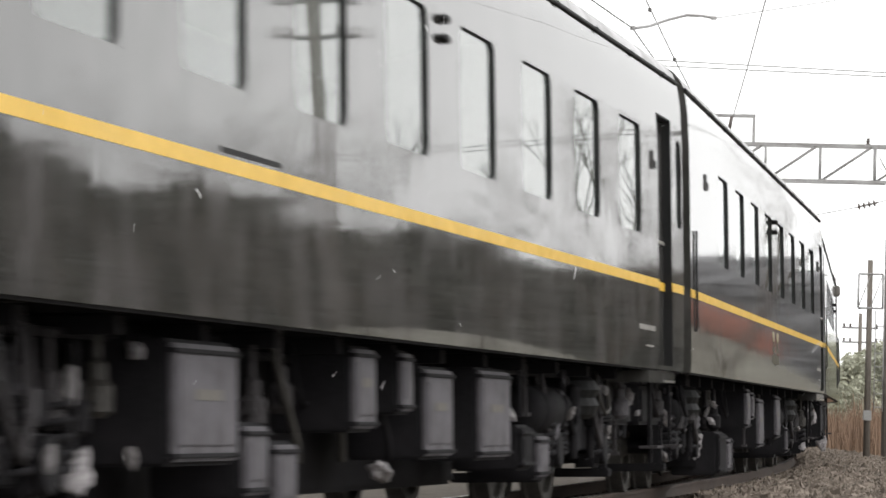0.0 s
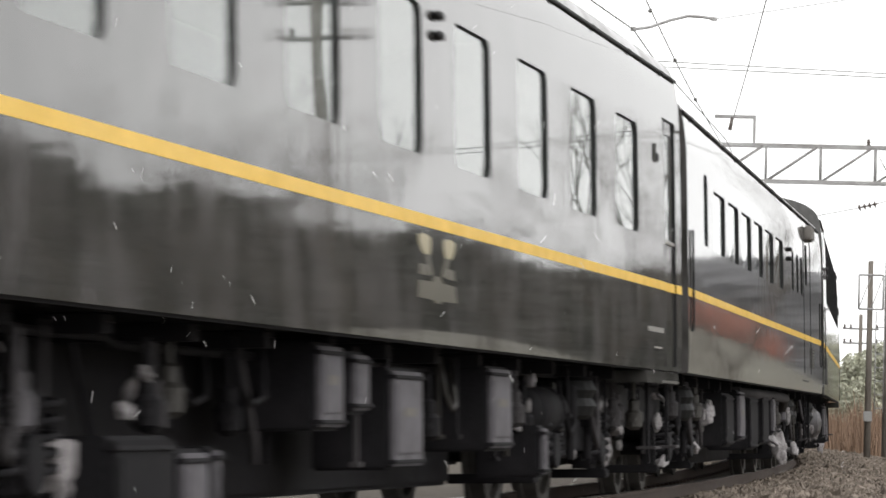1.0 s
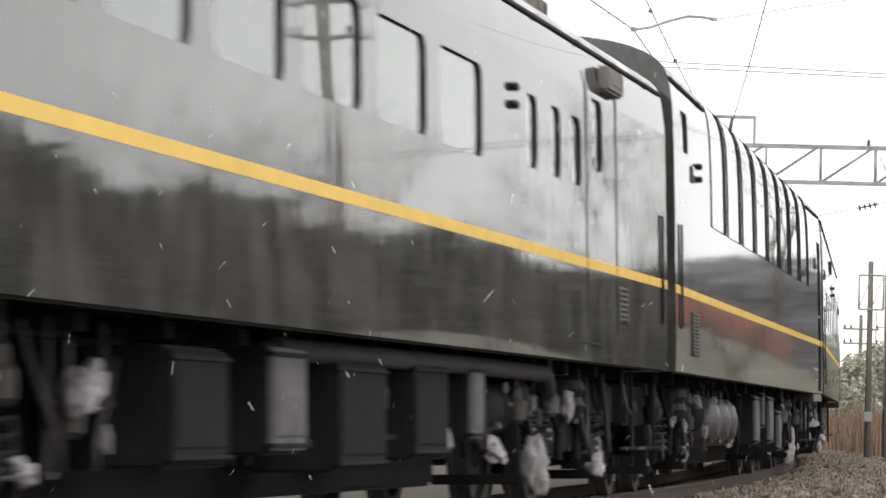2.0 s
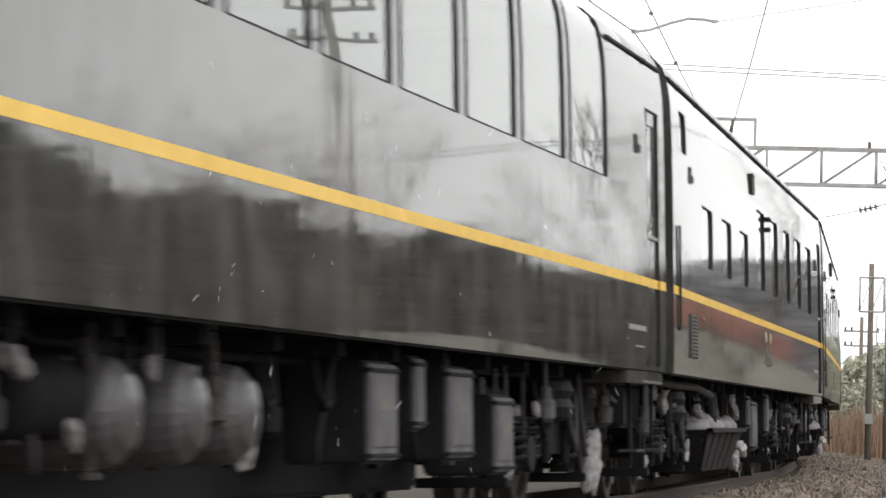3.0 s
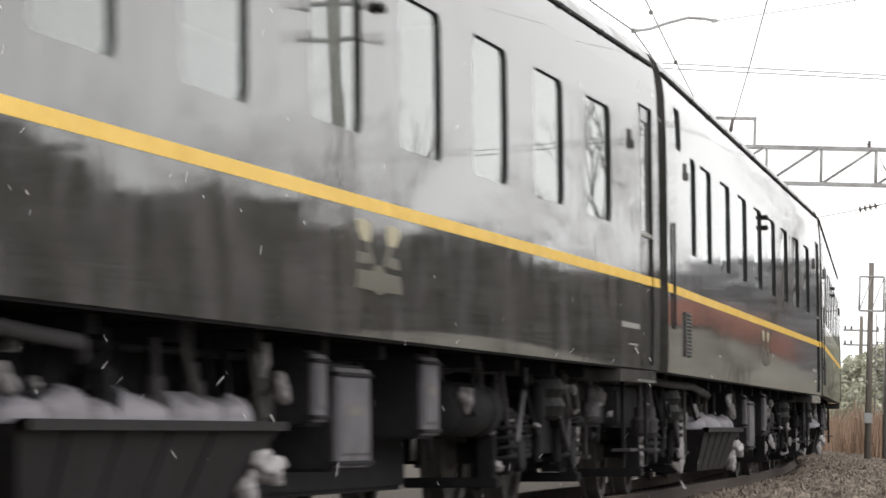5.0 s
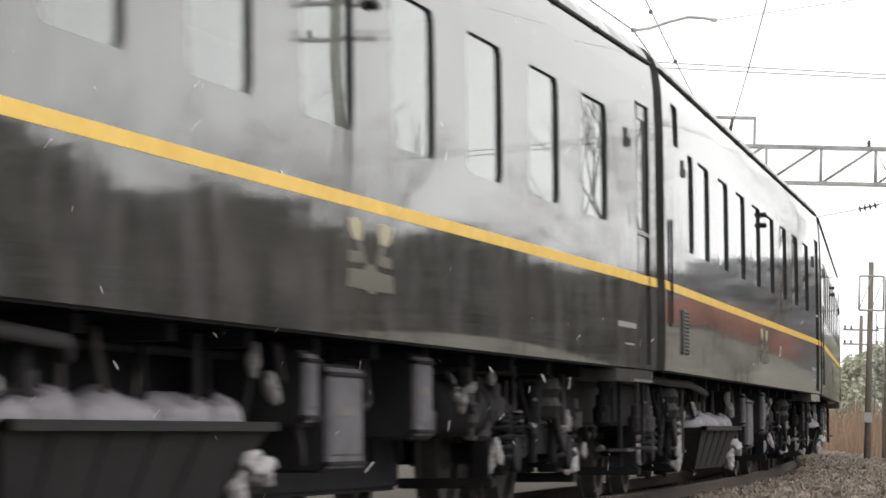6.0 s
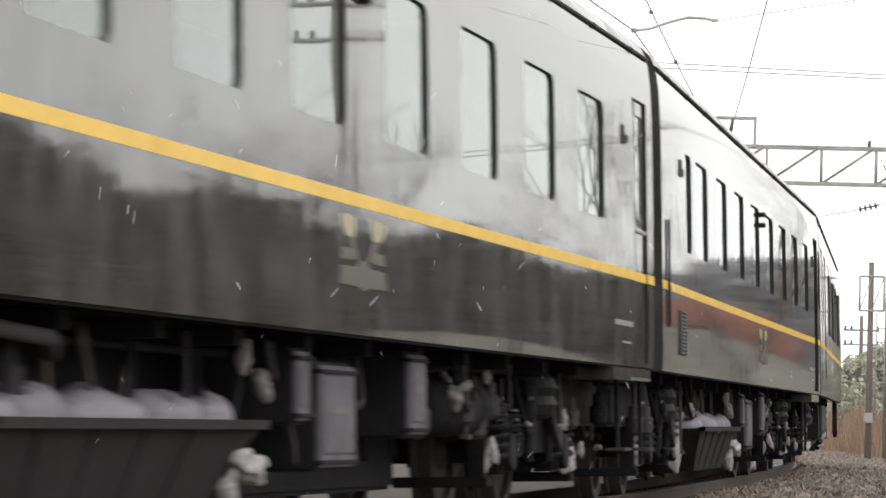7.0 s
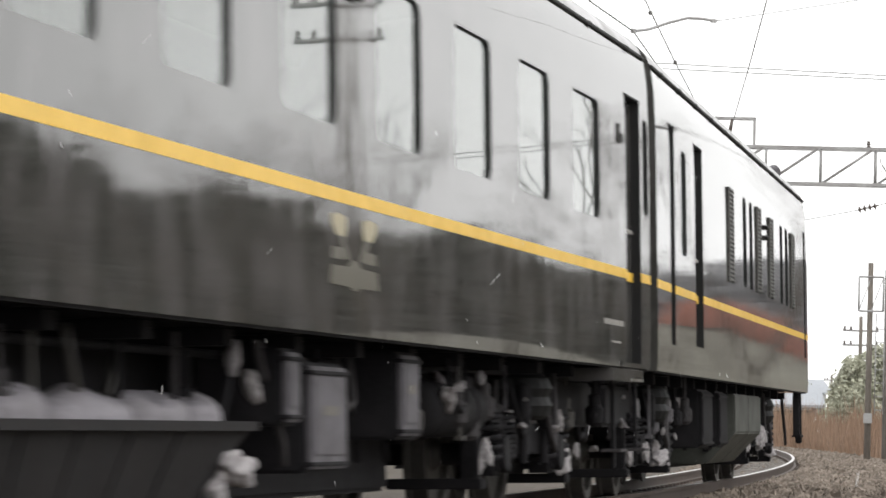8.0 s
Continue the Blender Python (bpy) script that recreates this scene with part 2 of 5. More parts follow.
# ---- coaches ----
def profile(gutter=GUTTER_Z, crown=CROWN_Z):
    """Outline of the near side from skirt to roof crown: (distance out, height)."""
    pts = [(1.440, SKIRT_Z), (1.4445, 1.15), (1.4485, 1.28), (SIDE, 1.48), (SIDE, 2.0), (SIDE, 2.6), (1.447, 3.0), (1.437, gutter - 0.22), (1.421, gutter - 0.08), (1.4075, gutter - 0.012), (1.405, gutter)]
    for k in range(1, 9):
        a = k / 8 * math.pi / 2
        pts.append((1.395 * math.cos(a) ** 0.75 if k < 8 else 0.0, gutter + (crown - gutter) * math.sin(a)))
    return pts


def out_at(prof, z):
    for (o0, z0), (o1, z1) in zip(prof, prof[1:]):
        if z0 <= z <= z1 + 1e-9:
            return o0 + (o1 - o0) * (z - z0) / max(z1 - z0, 1e-9)
    return prof[-1][0]


def shell(length, prof, holes, gutter):
    """The body's skin with real openings on the near side (y < 0). Two materials: paint and roof."""
    bm = bmesh.new()
    h = length / 2
    us = sorted({-h, h, *[u for q in holes for u in q[:2]], *[-h + length * k / 24 for k in range(25)]})
    zs = sorted({*[z for _, z in prof], *[z for q in holes for z in q[2:4]]})
    us = [u for i, u in enumerate(us) if i == 0 or u - us[i - 1] > 1e-4]
    zs = [z for i, z in enumerate(zs) if i == 0 or z - zs[i - 1] > 1e-4]
    grid = {(i, j, s): bm.verts.new((u, s * out_at(prof, z), z)) for i, u in enumerate(us) for j, z in enumerate(zs) for s in (-1, 1)}
    for i in range(len(us) - 1):
        for j in range(len(zs) - 1):
            um, zm = (us[i] + us[i + 1]) / 2, (zs[j] + zs[j + 1]) / 2
            m = 1 if zm > gutter else 0
            for s in (-1, 1):
                if s < 0 and any(q[0] < um < q[1] and q[2] < zm < q[3] for q in holes):
                    continue
                q = [grid[i, j, s], grid[i + 1, j, s], grid[i + 1, j + 1, s], grid[i, j + 1, s]]
                f = bm.faces.new(q if s < 0 else q[::-1])
                f.material_index, f.smooth = m, True
    caps = []
    for i in (0, len(us) - 1):
        loop = [grid[i, j, -1] for j in range(len(zs))] + [grid[i, j, 1] for j in reversed(range(len(zs) - 1))]
        caps.append([v.co.copy() for v in (loop if i else loop[::-1])])
    caps.append([grid[k].co.copy() for k in ((0, 0, -1), (0, 0, 1), (len(us) - 1, 0, 1), (len(us) - 1, 0, -1))])
    bmesh.ops.remove_doubles(bm, verts=bm.verts, dist=1e-5)
    for c in caps:
        bm.faces.new([bm.verts.new(p) for p in c]).material_index = 2
    return bm


def rounded(u0, u1, z0, z1, r, n=5):
    out = []
    for cu, cz, a0 in ((u1 - r, z1 - r, 0), (u0 + r, z1 - r, 90), (u0 + r, z0 + r, 180), (u1 - r, z0 + r, 270)):
        out += [(cu + r * math.cos(radians(a0 + 90 * k / n)), cz + r * math.sin(radians(a0 + 90 * k / n))) for k in range(n + 1)]
    return out


def window_frame_mesh(w, z0, z1, prof, depth=0.026, r=0.09, rim=0.010):
    """A ring that fills a square hole's corners, with a dark reveal; origin at the hole's middle, on the car's axis plane."""
    bm = bmesh.new()
    inner = rounded(-w / 2 + rim, w / 2 - rim, z0 + rim, z1 - rim, r)
    n = len(inner)
    outer = []
    for u, z in inner:
        k = max(abs(u) / (w / 2), abs(z - (z0 + z1) / 2) / ((z1 - z0) / 2))
        outer.append((u / k, (z0 + z1) / 2 + (z - (z0 + z1) / 2) / k))
    V = lambda u, z, d: bm.verts.new((u, -out_at(prof, z) + d, z))
    a, b, c = [V(u, z, 0.001) for u, z in outer], [V(u, z, 0.001) for u, z in inner], [V(u, z, depth) for u, z in inner]
    for k in range(n):
        j = (k + 1) % n
        bm.faces.new((a[k], b[k], b[j], a[j])).material_index = 0
        bm.faces.new((b[k], c[k], c[j], b[j])).material_index = 1
    return bm


def curved_frame_mesh(w, z0, z1, prof, depth=0.035, bar=0.03):
    """Frame of a window that bends into the roof: a strip round the hole with depth."""
    bm = bmesh.new()
    zs = [z0 + (z1 - z0) * k / 14 for k in range(15)]

    def strip(side):
        rows = []
        for z in zs:
            o = out_at(prof, z)
            x0, x1 = (-w / 2, -w / 2 + bar) if side < 0 else (w / 2 - bar, w / 2)
            rows.append([bm.verts.new((x, -o - 0.008 + d, z - d * 0.5)) for x, d in ((x0, 0), (x1, 0), (x1, depth), (x0, depth))])
        for p, q in zip(rows, rows[1:]):
            for k in range(4):
                bm.faces.new((p[k], p[(k + 1) % 4], q[(k + 1) % 4], q[k]))
    strip(-1)
    strip(1)
    for z in (z0, z1):
        o = out_at(prof, z)
        box(bm, -w / 2 + bar, w / 2 - bar, -o - 0.001, -o + depth, z - 0.006, z + 0.006)
    return bm


def pane_mesh(w, z0, z1, prof, depth, curved=False):
    bm = bmesh.new()
    if curved:
        for d in (0, 0.006):
            last = None
            for k in range(17):
                z = z0 + (z1 - z0) * k / 16
                o = out_at(prof, z)
                now = [bm.verts.new((x, -o + depth + d, z)) for x in (-w / 2, w / 2)]
                if last:
                    bm.faces.new((last[0], last[1], now[1], now[0]) if d == 0 else (last[1], last[0], now[0], now[1])).smooth = True
                last = now
        return bm
    n = 1
    rows = []
    for k in range(n + 1):
        z = z0 + (z1 - z0) * k / n
        o = out_at(prof, z)
        rows.append([bm.verts.new((x, -o + depth + d, z)) for d in (0, 0.006) for x in (-w / 2, w / 2)])
    for p, q in zip(rows, rows[1:]):
        bm.faces.new((p[0], p[1], q[1], q[0])).smooth = curved
        bm.faces.new((p[3], p[2], q[2], q[3])).smooth = curved
        bm.faces.new((p[2], p[0], q[0], q[2]))
        bm.faces.new((p[1], p[3], q[3], q[1]))
    bm.faces.new((rows[0][0], rows[0][2], rows[0][3], rows[0][1]))
    bm.faces.new((rows[-1][0], rows[-1][1], rows[-1][3], rows[-1][2]))
    return bm


MESHES = {}


def shared(key, make, name, mats, parent, at, label="", smooth=False):
    """A part whose mesh is made once and shared by its repeats."""
    if key not in MESHES:
        o = part(name, make(), mats, parent, label, smooth)
        MESHES[key] = o.data
    else:
        o = new(name, MESHES[key])
        o.parent = parent
        if label:
            o["label"] = label
    o.location = at
    return o


def wheel_mesh():
    bm = bmesh.new()
    lathe(bm, [(0.08, -0.09), (0.09, -0.07), (0.12, -0.03), (0.34, -0.015), (0.355, -0.06), (0.43, -0.065), (0.432, 0.045), (0.46, 0.055), (0.46, 0.085), (0.36, 0.085),
               (0.34, 0.03), (0.10, 0.03), (0.08, 0.09)], 32, "y")
    return bm


def spring_mesh(r=0.10, height=0.30, turns=5, wire=0.018):
    bm = bmesh.new()
    pts = [(r * math.cos(k / 12 * math.tau), r * math.sin(k / 12 * math.tau), height * k / (12 * turns)) for k in range(12 * turns + 1)]
    pipe(bm, pts, wire, 6)
    return bm


def bogie_frame_mesh():
    """The bolster; the sides, axles and end bars are parts on it."""
    bm = bmesh.new()
    box(bm, -0.34, 0.34, -0.88, 0.88, 0.5, 0.66, 0.03)
    return bm


def side_frame_mesh():
    bm = bmesh.new()
    pro = [(-1.32, 0.60), (-1.32, 0.74), (-0.95, 0.74), (-0.75, 0.66), (0.75, 0.66), (0.95, 0.74), (1.32, 0.74), (1.32, 0.60), (0.98, 0.58), (0.70, 0.42), (-0.70, 0.42), (-0.98, 0.58)]
    rows = [[bm.verts.new((x, y, z)) for x, z in pro] for y in (-0.09, 0.09)]
    n = len(pro)
    for k in range(n):
        bm.faces.new((rows[0][k], rows[0][(k + 1) % n], rows[1][(k + 1) % n], rows[1][k]))
    bm.faces.new(rows[0])
    bm.faces.new(rows[1][::-1])
    bmesh.ops.recalc_face_normals(bm, faces=bm.faces)
    bmesh.ops.bevel(bm, geom=list(bm.edges), offset=0.015, segments=2, affect="EDGES")
    return bm


def axle_mesh():
    bm = bmesh.new()
    tube(bm, (0, -0.9, 0.43), (0, 0.9, 0.43), 0.075, seg=10)
    return bm


def end_bar_mesh():
    bm = bmesh.new()
    box(bm, -0.05, 0.05, -1.0, 1.0, 0.56, 0.68, 0.01)
    return bm


def axle_box_mesh():
    bm = bmesh.new()
    box(bm, -0.15, 0.15, -0.11, 0.11, 0.28, 0.56, 0.035)
    lathe(bm, [(0.12, -0.16), (0.13, -0.15), (0.13, -0.10)], 16, "y", (0, 0, 0.43))
    box(bm, -0.3, 0.3, -0.05, 0.05, 0.34, 0.40, 0.015)
    return bm


def air_spring_mesh():
    bm = bmesh.new()
    lathe(bm, [(0.20, 0.66), (0.25, 0.69), (0.28, 0.76), (0.25, 0.82), (0.28, 0.88), (0.25, 0.95), (0.20, 0.98)], 20, "z")
    return bm


def damper_mesh():
    bm = bmesh.new()
    lathe(bm, [(0.032, 0.36), (0.032, 0.60), (0.05, 0.61), (0.05, 0.90), (0.03, 0.92)], 10, "z")
    return bm


def hose_mesh(k):
    bm = bmesh.new()
    pipe(bm, [[(-0.9, -1.08, 0.95), (-0.8, -1.12, 0.7), (-0.6, -1.12, 0.55), (-0.4, -1.12, 0.62), (-0.2, -1.1, 0.9)],
              [(0.3, -1.1, 0.98), (0.38, -1.14, 0.6), (0.55, -1.14, 0.45), (0.72, -1.12, 0.62), (0.75, -1.1, 1.0)]][k], 0.022)
    return bm


def guard_mesh():
    bm = bmesh.new()
    box(bm, -0.05, 0.07, -1.02, -0.9, 0.25, 0.62, 0.015)
    box(bm, -0.09, 0.10, -1.05, -0.4, 0.20, 0.27, 0.01)
    return bm


def clod_mesh(seed):
    bm = bmesh.new()
    lump(bm, 0, 0, 0, 1.2, 1.0, 0.75, seed)
    lump(bm, 0.6, -0.2, -0.4, 0.8, 0.6, 0.6, seed + 40)
    lump(bm, -0.45, 0.2, 0.45, 0.6, 0.6, 0.5, seed + 80)
    return bm


def clod(parent, x, y, z, size, seed, label="dirty lump of packed snow"):
    o = shared(("clod", seed % 5), lambda: clod_mesh(seed % 5), "snow_clump", SNOW, parent, (x, y, z), label, True)
    o.scale = (size * (1.1 + 0.25 * (seed % 3)), size * 0.75, size * (0.55 + 0.08 * (seed % 4)))
    o.rotation_euler = (0, 0.5 * (seed % 7 - 3), 0.3 * (seed % 3))
    return o


def bogie(parent, x, snow=True, seed=0):
    b = shared("bogie", bogie_frame_mesh, "bogie", IRON, parent, (x, 0, 0), "black cast bogie frame")
    for sy in (-0.95, 0.95):
        shared("side_frame", side_frame_mesh, "side_frame", IRON, b, (0, sy, 0))
    for sx in (-1.37, 1.37):
        shared("end_bar", end_bar_mesh, "end_bar", IRON, b, (sx, 0, 0))
    for sx in (-1.05, 1.05):
        shared("axle", axle_mesh, "axle", IRON, b, (sx, 0, 0))
        for sy in (-0.56, 0.56):
            o = shared("wheel", wheel_mesh, "wheel", [WHEEL], b, (sx, sy, 0.43), "worn steel wheel")
            if sy > 0:
                o.rotation_euler = (0, 0, math.pi)
        for sy in (-0.95, 0.95):
            shared("axle_box", axle_box_mesh, "axle_box", IRON, b, (sx, sy, 0))
        for dx in (-0.26, 0.26):
            shared("coil", lambda: spring_mesh(0.10, 0.34, 5, 0.019), "spring", IRON, b, (sx + dx, -1.0, 0.36))
    for sy in (-0.95, 0.95):
        shared("airspring", air_spring_mesh, "air_spring", RUBBER, b, (0, sy, 0))
    for x in (-0.35, 0.45):
        shared("damper", damper_mesh, "damper", DARKBOX, b, (x, -1.08, 0))
    # Added black block that hides the light ballast between the wheels.
    shared("brake_gear", lambda: (lambda q: (box(q, -1.0, 1.0, 0.22, 0.46, 0.16, 0.56, 0.04), q)[1])(bmesh.new()), "brake_gear", IRON, b, (0, 0, 0))
    for k in (0, 1):
        shared(("hose", k), lambda: hose_mesh(k), "hose", LAGGING if k else DARKBOX, b, (0, 0, 0))
    for x in (-1.62, 1.6):
        shared("guard", guard_mesh, "wheel_guard", DARKBOX, b, (x, 0, 0))
    if snow:
        r = random.Random(seed)
        for k, (px, pz, sz) in enumerate(((-1.5, 0.34, 0.06), (1.62, 0.38, 0.11), (0.1, 0.72, 0.035), (0.9, 0.66, 0.035))):
            clod(b, px + r.uniform(-0.15, 0.15), -1.0 + r.uniform(-0.08, 0.02), pz + r.uniform(-0.05, 0.06), sz * r.uniform(0.6, 1.2), seed * 9 + k)
    return b


def louvre_mesh(w, h, n):
    """A black plate, standing in for shaded gaps, crossed by pressed slats, in a thin frame."""
    bm = bmesh.new()
    box(bm, 0, w, -0.001, 0.03, 0, h, 0, 1)
    for k in range(n):
        z = h * (k + 0.5) / n
        box(bm, 0.012, w - 0.012, -0.014, 0.0, z, z + h / n * 0.42, 0, 0)
    for x in (0, w - 0.012):
        box(bm, x, x + 0.012, -0.015, 0.0, 0, h, 0, 0)
    return bm


def slab_mesh(corners, lift=0.004):
    """A thin plate from its outline in the side's plane."""
    bm = bmesh.new()
    near = [bm.verts.new((x, -lift, z)) for x, z in corners]
    far = [bm.verts.new((x, 0.0, z)) for x, z in corners]
    bm.faces.new(near)
    for k in range(len(corners)):
        j = (k + 1) % len(corners)
        bm.faces.new((near[k], far[k], far[j], near[j]))
    return bm


def emblem(root, x, z):
    """A crest as plain gold shapes: a stepped base, two fan-shaped heads on slanting necks and two side bars."""
    base = [(0.04, 0.0), (0.46, -0.004), (0.52, -0.02), (0.66, -0.02), (0.72, -0.004), (1.14, 0.0), (1.10, 0.095), (0.74, 0.10), (0.66, 0.135), (0.52, 0.135), (0.44, 0.10), (0.08, 0.095)]
    e = shared("emblem", lambda: slab_mesh(base), "emblem", [GOLD], root, (x, -SIDE - 0.0005, z), "pale gold crest")
    for s in (-1, 1):
        m = 0.59 + s * 0.31
        shared(("head", s), lambda: slab_mesh([(m - 0.09, 0.25), (m + 0.09, 0.25), (m + 0.15 + s * 0.03, 0.30), (m + 0.16 + s * 0.04, 0.35), (m + s * 0.04, 0.365), (m - 0.16 + s * 0.04, 0.35), (m - 0.15 + s * 0.03, 0.30)]),
               "head", [CREST], e, (0, 0, 0), "cream fan-shaped head")
        shared(("neck", s), lambda: slab_mesh([(m - 0.06 - s * 0.14, 0.137), (m + 0.06 - s * 0.14, 0.137), (m + 0.055 - s * 0.02, 0.249), (m - 0.055 - s * 0.02, 0.249)], 0.0035), "neck", [GOLD], e, (0, 0, 0))
        shared(("bar", s), lambda: slab_mesh([(m - 0.13 + s * 0.07, 0.13), (m + 0.13 + s * 0.07, 0.13), (m + 0.10 + s * 0.07, 0.19), (m - 0.10 + s * 0.07, 0.19)], 0.0028), "wing", [GOLD], e, (0, 0, 0))


def marker_mesh():
    bm = bmesh.new()
    lathe(bm, [(0.027, 0.0), (0.030, -0.02), (0.025, -0.036), (0.012, -0.042)], 14, "y")
    for v in bm.verts:
        v.co.x *= 3.6
    return bm


def cabinet_mesh(w, h, d=0.45):
    bm = bmesh.new()
    box(bm, 0, w, 0, d, 0, h, 0.015)
    return bm


def cover_mesh(w, h):
    bm = bmesh.new()
    box(bm, 0.02, w - 0.02, -0.028, 0.0, 0.02, h - 0.02, 0.008)
    box(bm, 0.07, w - 0.07, -0.036, -0.028, 0.09, h - 0.09, 0.005)
    return bm


def strap_mesh(w):
    bm = bmesh.new()
    box(bm, 0.0, w, -0.042, 0.02, 0, 0.022, 0.004)
    return bm


def plate_mesh(w):
    bm = bmesh.new()
    box(bm, 0, w, -0.040, -0.0365, 0, 0.05)
    return bm


def trough_mesh(w):
    """A long open-topped tray with a rolled rim, a leaning ribbed side and ends that slope in to a shorter bottom."""
    bm = bmesh.new()
    pro = [(0.0, 0.62), (-0.05, 0.62), (-0.05, 0.575), (0.0, 0.575), (0.10, 0.20), (0.5, 0.16), (0.5, 0.62), (0.45, 0.62), (0.45, 0.24), (0.12, 0.27), (0.03, 0.6)]
    lean = lambda z: max(0.0, 0.575 - z) / 0.415
    rows = [[bm.verts.new((x + c * lean(z), y, z)) for y, z in pro] for x, c in ((0, 0.35), (w, -0.85))]
    n = len(pro)
    for k in range(n):
        bm.faces.new((rows[0][k], rows[1][k], rows[1][(k + 1) % n], rows[0][(k + 1) % n]))
    for x, c, e in ((0.0, 0.35, 0.03), (w - 0.03, -0.85, 0.03)):
        a = [bm.verts.new((x + d + c * lean(z), y, z)) for d in (0, e) for y, z in ((0.0, 0.6), (0.45, 0.6), (0.45, 0.18), (0.105, 0.2))]
        for q in ((0, 1, 2, 3), (7, 6, 5, 4), (0, 4, 5, 1), (1, 5, 6, 2), (2, 6, 7, 3), (3, 7, 4, 0)):
            bm.faces.new([a[i] for i in q])
    return bm


def tray_rib_mesh(slant):
    """A thin upright rib on the tray's leaning side."""
    bm = bmesh.new()
    a = [bm.verts.new((d + slant * max(0.0, 0.575 - z) / 0.415, y, z)) for d in (-0.01, 0.01) for y, z in ((-0.012, 0.57), (0.02, 0.57), (0.12, 0.22), (0.088, 0.22))]
    for q in ((0, 1, 2, 3), (7, 6, 5, 4), (0, 4, 5, 1), (1, 5, 6, 2), (2, 6, 7, 3), (3, 7, 4, 0)):
        bm.faces.new([a[i] for i in q])
    return bm


def door_mesh(w, z0, z1, y, win=True):
    """A recessed door leaf with a tall dark window in it, from the car's axis plane."""
    bm = bmesh.new()
    wz0, wz1, e = 2.15, z1 - 0.12, 0.12
    if not win or w < 0.4:
        box(bm, -w / 2, w / 2, y, y + 0.04, z0, z1)
        return bm
    xs, zs = (-w / 2, -w / 2 + e, w / 2 - e, w / 2), (z0, wz0, wz1, z1)
    V = {(i, j, d): bm.verts.new((x, y + d, z)) for i, x in enumerate(xs) for j, z in enumerate(zs) for d in (0, 0.04)}
    for i in range(3):
        for j in range(3):
            if (i, j) != (1, 1):
                for d in (0, 0.04):
                    bm.faces.new((V[i, j, d], V[i + 1, j, d], V[i + 1, j + 1, d], V[i, j + 1, d]))
    ring = lambda a, b: [(i, a) for i in range(a, b)] + [(b, j) for j in range(a, b)] + [(i, b) for i in range(b, a, -1)] + [(a, j) for j in range(b, a, -1)]
    for edge in (ring(0, 3), ring(1, 2)):
        for p, q in zip(edge, edge[1:] + edge[:1]):
            bm.faces.new((V[(*p, 0)], V[(*q, 0)], V[(*q, 0.04)], V[(*p, 0.04)]))
    bmesh.ops.recalc_face_normals(bm, faces=bm.faces)
    return bm


